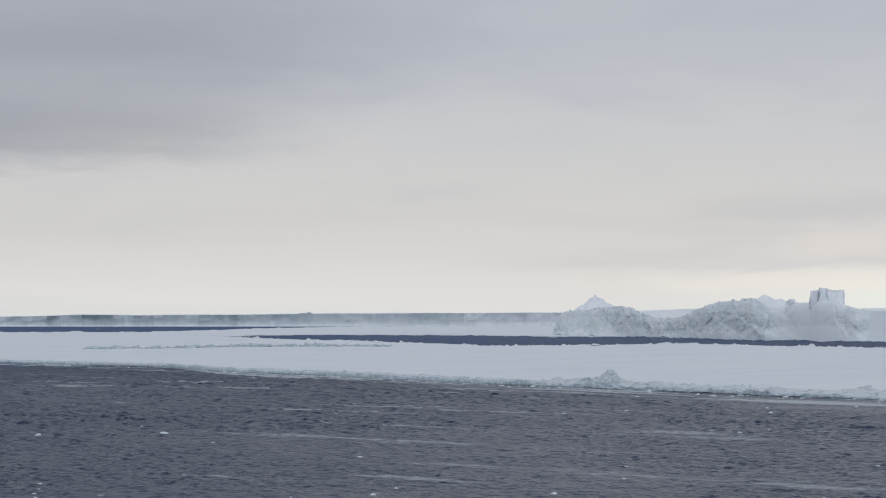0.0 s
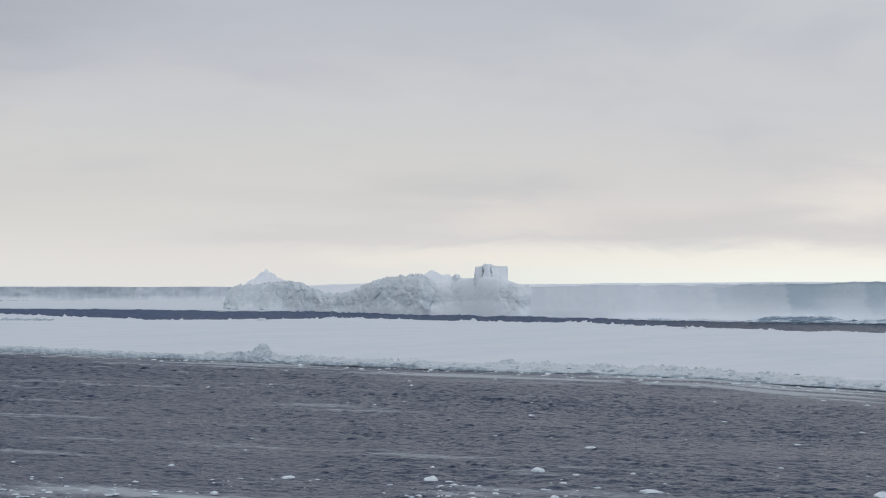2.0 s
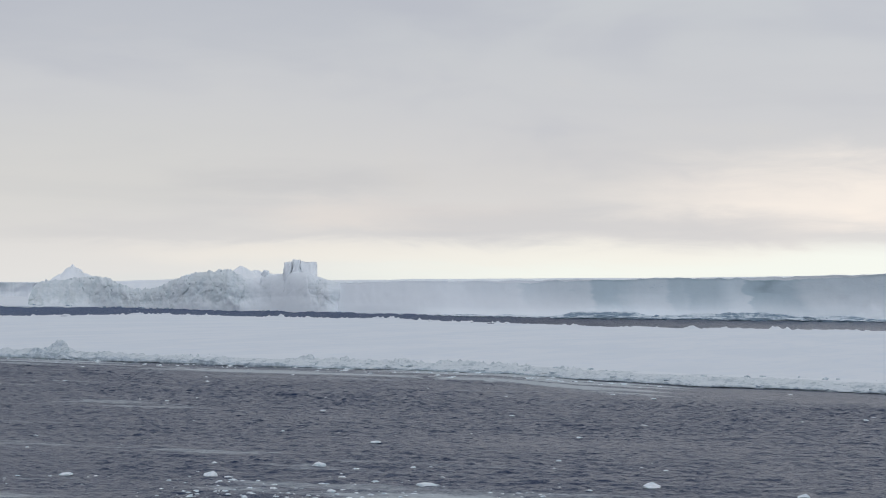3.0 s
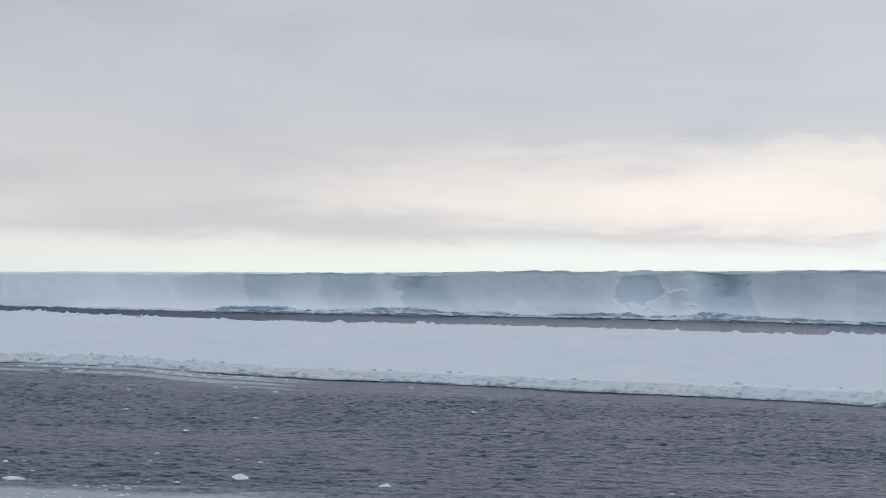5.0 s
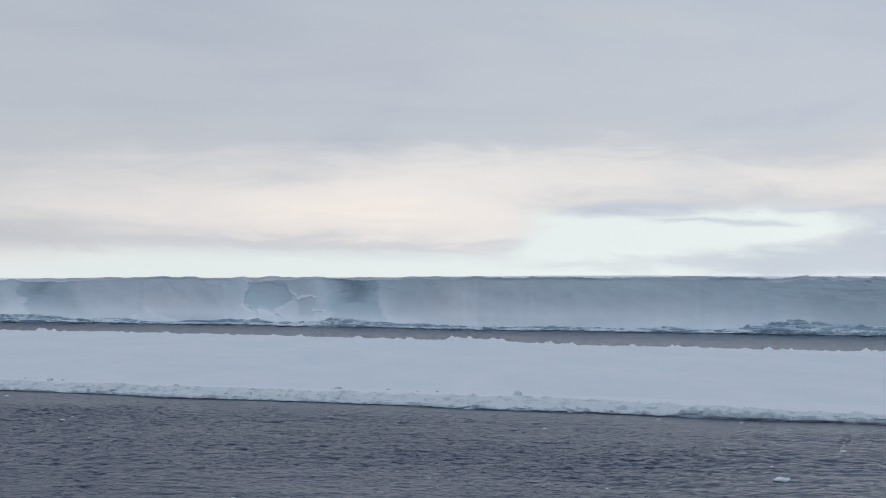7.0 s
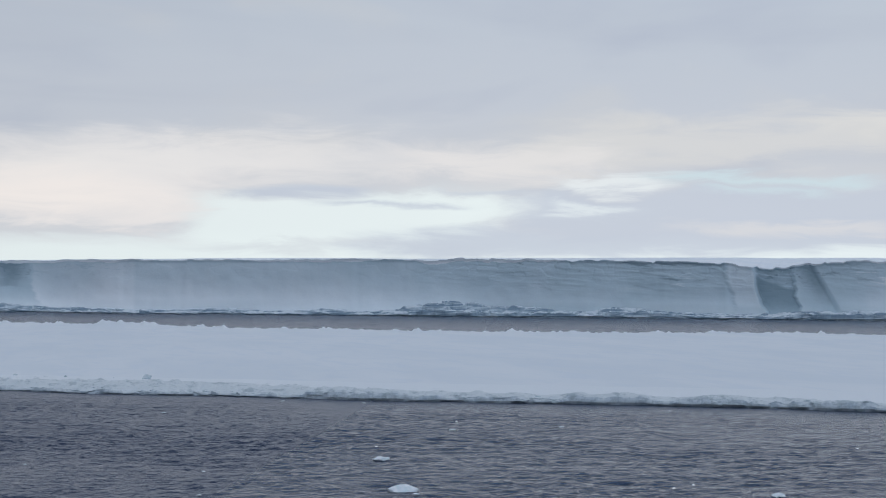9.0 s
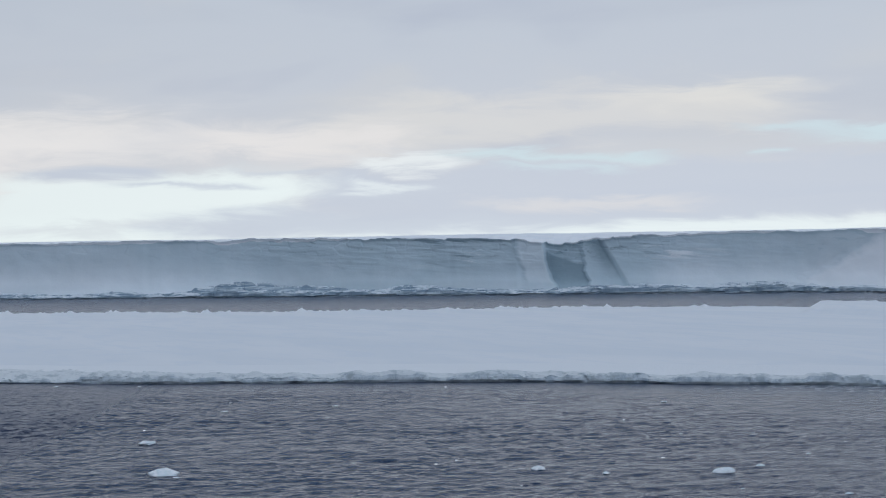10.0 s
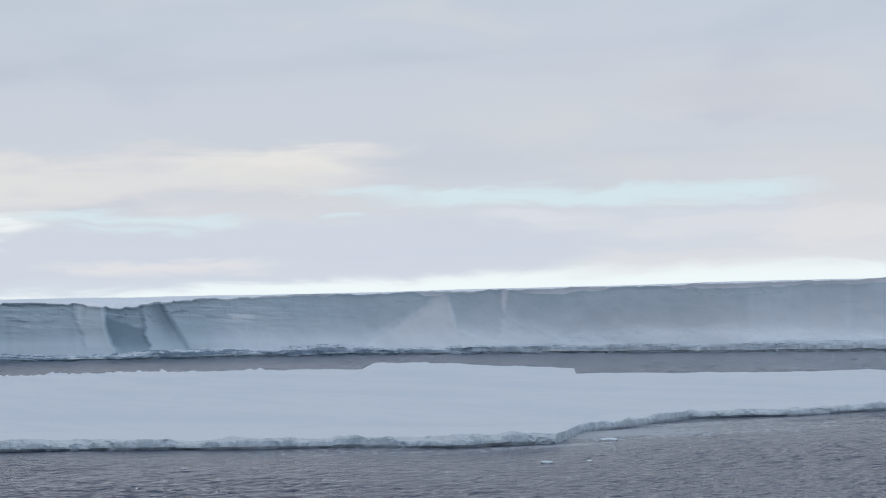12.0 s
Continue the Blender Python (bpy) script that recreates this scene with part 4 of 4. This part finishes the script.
def build_ruined_berg():
    bear = np.arange(-32.35, -22.0, 0.015)
    foot = berg_foot(bear) + 5 + 62 * smooth(bear, -23.5, -22.2)
    x0, y0 = polar(bear, foot)
    s = np.concatenate([[0], np.cumsum(np.hypot(np.diff(x0), np.diff(y0)))])
    rugged = along(bear, (-32.4, 1.0), (-26.2, 1.0), (-25.8, 0.2), (-24.0, 0.3), (-22, 0.2))
    top = ruin_crest(bear) + 0.9 * rugged * ridged(s / 14, 0 * s, 2, 101) - 0.5
    teeth = rugged * (1.3 * np.abs(vnoise(s / 4.5, 0 * s, 134)) + 0.8 * np.abs(vnoise(s / 1.9, 0 * s, 135)))
    u = np.linspace(0, 1, 64)[:, None]
    zz = -1 + (top[None, :] + 1) * np.sin(u * np.pi / 2) ** 0.9 + teeth[None, :] * smooth(u, 0.8, 1.0)
    top = top + teeth
    rock = along(bear, (-32.4, 1.0), (-26.2, 1.0), (-25.7, 0.2), (-24.4, 0.15), (-23.7, 0.45), (-23.3, 0.5), (-22.9, 0.3), (-22.4, 0.15), (-21.4, 0.15))[None, :]
    big, joint = cells(s[None, :] / 17 + 0.25 * vnoise(s / 9, 0 * s, 107)[None, :], zz / 12 + 0.02 * s[None, :], 108)
    small, joint2 = cells(s[None, :] / 6.5, zz / 4.5 - 0.05 * s[None, :], 109)
    inward = 16 * u ** 2.2 - rock * (2.5 * fbm(s[None, :] / 19, zz / 15, 4, 102) + 1.3 * big - 0.1 * joint + 0.4 * small - 0.1 * joint2) * smooth(u, -0.05, 0.2)
    puff = sum(0.55 ** k * np.abs(vnoise(s[None, :] * 2 ** k / 18 + 3.1 * k, zz * 2 ** k / 13 + 7.7 * k, 130 + k)) for k in range(4))
    inward = inward - 5.0 * fbm(s / 60, 0 * s, 2, 104)[None, :] - 3.0 * rock * puff * smooth(u, -0.05, 0.15)
    for at, wide, out_ in ((-30.4, 0.75, 12), (-31.7, 0.4, 6), (-26.6, 0.9, 14), (-24.3, 0.6, 12)):
        inward = inward - out_ * np.exp(-((bear[None, :] - at) / wide) ** 2) * (1 - u ** 2 * 0.5)
    inward = inward - np.clip(0.25 - u, 0, 1) * 20
    d = foot[None, :] + inward
    x, y = polar(bear[None, :], d)
    ledge = ridged(s[None, :] / 14, zz / 5, 3, 105)
    # dark hollows, pits and creases: shade painted through the snow value
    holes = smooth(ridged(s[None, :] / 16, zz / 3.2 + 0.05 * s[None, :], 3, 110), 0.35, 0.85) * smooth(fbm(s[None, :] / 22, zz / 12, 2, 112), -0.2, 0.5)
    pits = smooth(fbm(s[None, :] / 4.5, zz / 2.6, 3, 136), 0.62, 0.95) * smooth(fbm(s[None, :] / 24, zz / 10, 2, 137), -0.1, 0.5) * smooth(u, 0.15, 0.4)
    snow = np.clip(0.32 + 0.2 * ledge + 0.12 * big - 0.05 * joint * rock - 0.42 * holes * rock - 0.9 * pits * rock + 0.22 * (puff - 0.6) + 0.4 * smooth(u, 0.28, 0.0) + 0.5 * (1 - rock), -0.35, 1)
    berg = new("broken_iceberg")
    tagged(berg, "collapsed snowy iceberg end with domes and an ice tower", "iceberg")
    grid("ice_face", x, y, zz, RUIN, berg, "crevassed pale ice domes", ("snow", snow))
    back = np.array([0, 1, 2.5, 5, 9, 14, 20, 28, 38, 50, 65])[:, None]
    db = d[-1][None, :] + back
    xb, yb = polar(bear[None, :], db)
    zb = top[None, :] * (1 - smooth(back, 3, 60)) + 12 * smooth(back, 3, 60) + 0.8 * fbm(xb / 8, yb / 8, 3, 106) * smooth(back, 0, 6)
    grid("snow_back", xb, yb, zb, FIRN, berg)
    # plateau behind the saddle
    b2 = np.linspace(-30.6, -21, 160)
    dd = np.linspace(0, 1, 24)[:, None]
    dist = along(b2, (-31, 2150), (-27, 1850), (-24, 1500), (-21, 1260))[None, :] + dd * 700
    xp, yp = polar(b2[None, :], dist)
    zp = along(b2, (-30.6, 8), (-30.3, 25), (-29, 26.5), (-27, 27.5), (-24, 24.5), (-21, 22.5))[None, :] * smooth(dd, -0.02, 0.05) + 1.5 * smooth(dd, 0.1, 0.8) + 0.6 * fbm(xp / 60, yp / 60, 3, 107)
    grid("snow_plateau", xp, yp, zp, FIRN, berg)

    def hill(name, bear_at, dist_at, radius, high, seed, rough, power, mat, label):
        r = np.linspace(0, 1, 26)[:, None]
        a = np.linspace(0, 2 * np.pi, 73)[None, :]
        px, py = polar(bear_at, dist_at)
        wob = 1 + 0.22 * np.sin(a * 2 + seed) + 0.1 * np.sin(a * 5 + 2 * seed)
        hx, hy = px + radius * r * np.cos(a) * wob, py + radius * r * np.sin(a) * wob
        hz = high * (1 - r ** power) + rough * ridged(hx / 9, hy / 9, 4, seed) * (0.35 + r) * (1 - r * 0.5)
        hz[0] = hz[0].mean()
        hx[:, -1], hy[:, -1], hz[:, -1] = hx[:, 0], hy[:, 0], hz[:, 0]
        ob = grid(name, hx[::-1], hy[::-1], hz[::-1], mat, berg, label, ("snow", np.clip(0.6 + 0.4 * ridged(hx / 8, hy / 8, 3, seed + 1), 0, 1)))
        return ob

    hill("peak", -31.08, 1935, 40, 40.0, 111, 5.2, 1.2, FIRN, "pointed snow peak")
    hill("knob", -31.08, 1934, 11, 41.2, 115, 1.2, 1.6, FIRN, "")
    hill("knob", -31.28, 1936, 9, 36.5, 116, 1.0, 1.8, FIRN, "")
    hill("knob", -30.86, 1936, 10, 36.8, 118, 1.0, 1.8, FIRN, "")
    hill("shoulder", -31.45, 1940, 30, 31.0, 117, 3.0, 1.5, FIRN, "")
    hill("shoulder", -30.72, 1945, 30, 32.5, 119, 3.0, 1.4, FIRN, "")
    hill("pinnacle", -26.05, 1660, 40, 37.5, 113, 1.6, 1.15, FIRN, "smooth snow pyramid")
    hill("shoulder", -25.6, 1664, 26, 33.5, 114, 1.6, 1.6, FIRN, "")

    # tower: a few broken upright blocks grown together
    def block(name, bear_at, dist_at, wide, deep, low, high, seed, turn):
        bm = bmesh.new()
        bmesh.ops.create_cube(bm, size=1.0)
        bmesh.ops.subdivide_edges(bm, edges=bm.edges[:], cuts=9, use_grid_fill=True)
        shift = Vector((seed * 3.1, seed * 1.7, seed * 2.3))
        px, py = polar(bear_at, dist_at)
        m = pose(px, py, (low + high) / 2, 0, 0, turn)
        for v in bm.verts:
            taper = 1.12 - 0.22 * (v.co.z + 0.5)
            p = Vector((v.co.x * wide * taper, v.co.y * deep * taper, v.co.z * (high - low)))
            n = Vector((noise.noise(p * 0.22 + shift), noise.noise(p * 0.22 - shift), noise.noise(p * 0.3 + 2 * shift)))
            k = Vector((noise.noise(p * 0.7 + shift), noise.noise(p * 0.7 - shift), 0.6 * noise.noise(p * 0.8)))
            v.co = m @ (p + n * 2.0 + k * 0.7)
        for f in bm.faces:
            f.smooth = True
        return part(name, bm, FIRN, berg, "upright broken ice tower")

    block("tower", -23.97, 1411, 11.5, 13, 12, 36.4, 1, 20)
    block("tower", -24.33, 1411, 6.5, 11, 12, 38.4, 2, 25)
    block("tower", -24.6, 1413, 5.0, 9, 12, 36.2, 3, 15)
    block("crag", -25.28, 1452, 6, 8, 16, 30.2, 4, 15)
    return berg


# ---------------------------------------------------------------- distant berg along the horizon
def build_distant_berg():
    bear = np.arange(-64, -22, 0.03)
    dist = along(bear, (-64, 4700), (-45, 4700), (-38, 4650), (-22, 4650)) + 25 * fbm(bear * 1.1, 0 * bear, 4, 121)
    s = bear * 81.0
    high = along(bear, (-64, 18), (-48.8, 22.5), (-46.5, 28.5), (-45, 27.5), (-41.5, 29), (-39, 31.5), (-36.5, 33), (-34, 33.5), (-22, 33)) + 0.8 * fbm(s / 110, 0 * s, 4, 122)
    high = high + 4.5 * np.exp(-((bear + 39.72) / 0.05) ** 2) + 1.8 * np.exp(-((bear + 39.9) / 0.12) ** 2)
    u = np.linspace(0, 1, 14)[:, None]
    level = np.floor(s / 60 + vnoise(s / 90, 0 * s, 123))
    step = 5 * vnoise(level * 5.3, 0 * s, 124)
    d = dist[None, :] - step[None, :] - 3 * fbm(s[None, :] / 30, u * 2, 3, 125) - np.clip(0.35 - u, 0, 1) * 30
    x, y = polar(bear[None, :], d)
    z = -1 + (high[None, :] + 1) * u
    # paler to the right: distance haze put into the snow value
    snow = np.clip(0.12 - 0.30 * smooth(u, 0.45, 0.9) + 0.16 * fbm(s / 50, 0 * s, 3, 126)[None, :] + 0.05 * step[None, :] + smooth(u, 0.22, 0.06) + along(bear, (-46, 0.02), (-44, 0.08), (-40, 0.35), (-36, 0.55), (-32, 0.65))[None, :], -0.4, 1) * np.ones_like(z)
    berg = new("tabular_iceberg")
    tagged(berg, "distant low tabular iceberg stretching along the horizon", "iceberg")
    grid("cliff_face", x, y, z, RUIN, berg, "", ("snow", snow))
    back = np.linspace(0, 300, 8)[:, None]
    xt, yt = polar(bear[None, :], d[-1][None, :] + back)
    zt = high[None, :] + 2.0 * smooth(back, 0, 250) + 0.5 * fbm(xt / 200, yt / 100, 2, 127) * smooth(back, 0, 60)
    grid("snow_top", xt, yt, zt, FIRN, berg)


# ---------------------------------------------------------------- broken slabs along the ice edges
def slab_meshes(name, mat):
    meshes = []
    for k in range(8):
        rnd = random.Random(200 + k)
        n = rnd.randint(5, 7)
        ring = [(0.5 * rnd.uniform(0.75, 1.2) * math.cos(6.2832 * m / n), 0.36 * rnd.uniform(0.7, 1.2) * math.sin(6.2832 * m / n)) for m in range(n)]
        verts = []
        for z, grow in ((-0.14, 0.86), (-0.05, 1.0), (0.10, 0.97), (0.15, 0.82)):
            verts += [(px * grow + rnd.uniform(-0.03, 0.03), py * grow + rnd.uniform(-0.03, 0.03), z + rnd.uniform(-0.025, 0.025)) for px, py in ring]
        faces = [(r * n + m, r * n + (m + 1) % n, (r + 1) * n + (m + 1) % n, (r + 1) * n + m) for r in range(3) for m in range(n)]
        faces += [tuple(range(3 * n, 4 * n)), tuple(range(n - 1, -1, -1))]
        mesh = bpy.data.meshes.new(name)
        mesh.from_pydata(verts, [], faces)
        mesh.materials.append(mat)
        meshes.append(mesh)
    return meshes


def lump_meshes():
    meshes = []
    for k in range(8):
        mesh = bpy.data.meshes.new("ice_lump")
        bm = ice_lump(300 + k, flat=0.7, detail=1, jag=0.5)
        bm.to_mesh(mesh)
        bm.free()
        mesh.materials.append(RUBBLE)
        meshes.append(mesh)
    return meshes


def strew(name, meshes, parent, count, low, high, edge, behind, size, height, seed):
    """Tilted slabs along an edge, from one bearing to another."""
    rnd = random.Random(seed)
    for k in range(count):
        bear = low + (high - low) * (k + rnd.random()) / count
        dist = float(edge(bear)) + rnd.uniform(*behind)
        px, py = polar(bear, dist)
        wide = size[0] + (size[1] - size[0]) * rnd.random() ** 2
        ob = new(name, meshes[rnd.randrange(8)])
        ob.parent = parent
        ob.matrix_world = pose(px, py, rnd.uniform(*height), rnd.gauss(0, 9), rnd.gauss(0, 9), rnd.uniform(-30, 30) - bear) @ Matrix.Diagonal((wide, wide * rnd.uniform(0.7, 1.1), wide * rnd.uniform(0.6, 1.1), 1))


# ---------------------------------------------------------------- floating pieces
PIECES = [
    (-326, 370, 1.5), (-176, 182, 1.7), (-187, 170, 1.2), (-129, 164, 0.7), (-162, 259, 0.8), (-191, 193, 0.6), (-159, 173, 0.7), (-91, 156, 0.5),
    (-100, 129, 0.6), (-93, 146, 0.5), (-88, 139, 0.7), (-67, 148, 0.6), (-62.8, 174.6, 1.3), (-57.7, 149.4, 1.5), (-136, 280, 1.1), (-43.1, 137.2, 2.0),
    (-26.6, 142.4, 1.6), (-72, 121, 0.9), (-73.3, 134, 1.3), (-82, 125, 0.8), (-62.1, 137.8, 1.5), (-60.3, 137.4, 0.8),
]
MORE_PIECES = [
    (-49.6, 151, 0.6), (-40, 162, 0.6), (-55.8, 261, 1.1), (-48.3, 130.5, 0.9), (-14.5, 139.5, 1.2), (51.4, 159.5, 2.0), (49.1, 134.5, 2.5), (75, 127.5, 1.4),
    (86.5, 121, 1.9), (90.8, 123.8, 0.8), (78.7, 123.6, 0.7), (142, 165, 1.5), (120.6, 126, 1.4), (167.5, 190.6, 3.1),
]


def build_pieces():
    forms = []
    for k in range(6):
        mesh = bpy.data.meshes.new("ice_chunk")
        bm = ice_lump(k + 1, flat=0.55 + 0.1 * (k % 3))
        bm.to_mesh(mesh)
        bm.free()
        mesh.materials.append(CHUNK)
        forms.append(mesh)
    rnd = random.Random(4)
    for k, (px, py, size) in enumerate(PIECES + MORE_PIECES):
        ob = new("ice_chunk", forms[k % 6])
        ob.matrix_world = pose(px, py, 0.02, 0, 0, rnd.uniform(-35, 35)) @ Matrix.Diagonal((0.9 * size, size * 0.8, size * (rnd.uniform(0.4, 0.6) if size < 2.8 else 0.16), 1))
        tagged(ob, "large white growler floating in grey water" if size > 1.7 else "small white ice chunk floating in the sea", "ice chunk", "floating ice chunks")


def build_brash():
    """Small bits of ice strewn in the slush."""
    rnd = random.Random(9)
    verts, faces = [], []
    for k in range(1950):
        if k < 1300:
            bear = rnd.uniform(-50, -13) if rnd.random() < 0.95 else rnd.uniform(-13, 50)
            dist = float(along(bear, (-52, 152), (-30, 141), (-12, 131), (0, 126), (52, 126))) + rnd.gauss(0, 9)
            size = 0.05 + 0.2 * rnd.random() ** 4
            if float(fbm(bear / 4.0, dist / 9.0, 2, 47)) < -0.05:
                continue
        elif k < 1750:
            bear = rnd.uniform(-48, -12)
            dist = float(near_edge(bear)) - abs(rnd.gauss(0, 8)) - 0.3
            size = 0.08 + 0.45 * rnd.random() ** 5
        else:
            bear = rnd.uniform(-50, -10) if rnd.random() < 0.8 else rnd.uniform(-10, 50)
            dist = rnd.uniform(125, float(near_edge(bear)) - 5)
            size = 0.08 + 0.22 * rnd.random() ** 3
        px, py = polar(bear, dist)
        first, n = len(verts), rnd.randint(5, 7)
        turn = rnd.uniform(0, 6.3)
        for ring, (wide, high) in enumerate(((1.0, 0.0), (0.9, 0.18), (0.45, 0.42))):
            for m in range(n):
                a = turn + 6.2832 * m / n
                r = size * wide * rnd.uniform(0.75, 1.2)
                verts.append((px + r * math.cos(a) * 1.5, py + r * math.sin(a), size * high * rnd.uniform(0.7, 1.3) + 0.02))
        for ring in (0, 1):
            for m in range(n):
                a, b2 = first + ring * n + m, first + ring * n + (m + 1) % n
                faces.append((a, b2, b2 + n, a + n))
        faces.append(tuple(range(first + 2 * n, first + 3 * n)))
    mesh = bpy.data.meshes.new("brash_ice")
    mesh.from_pydata(verts, [], faces)
    tagged(linked("brash_ice", mesh, CHUNK), "tiny white bits of brash ice strewn over slush", "brash ice", kind="stuff")


RIDGE = ((-46.3, 955), (-44.0, 972), (-41.7, 1030), (-39.5, 1036), (-37.3, 1037))
build_sea()
build_brash()
main_floe, main_rim = build_main_floe()
build_far_floe()
table_foot = build_tabular_berg()
ruin = build_ruined_berg()
build_distant_berg()
build_pieces()
slabs = slab_meshes("ice_block", RUBBLE)
strew("ice_block", slabs, main_rim, 110, 4, 48, near_edge, (0.6, 2.6), (0.6, 1.7), (0.35, 0.65), 31)
strew("ice_block", slabs, main_rim, 70, -42, 4, near_edge, (0.6, 7), (0.7, 2.0), (0.6, 0.95), 32)
strew("ice_lump", lump_meshes(), main_rim, 80, -24, 9, near_edge, (4, 26), (0.4, 1.8), (0.7, 0.95), 35)
strew("ice_block", slabs, main_floe, 90, RIDGE[0][0], RIDGE[-1][0], lambda b: along(b, *RIDGE), (-9, 9), (3.0, 7.0), (0.9, 1.5), 33)
old_slabs = slab_meshes("ice_block", FOOT)
strew("ice_block", old_slabs, table_foot, 80, -14.5, 46, berg_foot, (2.5, 11), (3.0, 8.0), (1.0, 2.0), 36)
strew("ice_block", old_slabs, ruin, 90, -32.2, -22.6, berg_foot, (-4, 5), (2.5, 8.0), (0.1, 0.8), 34)
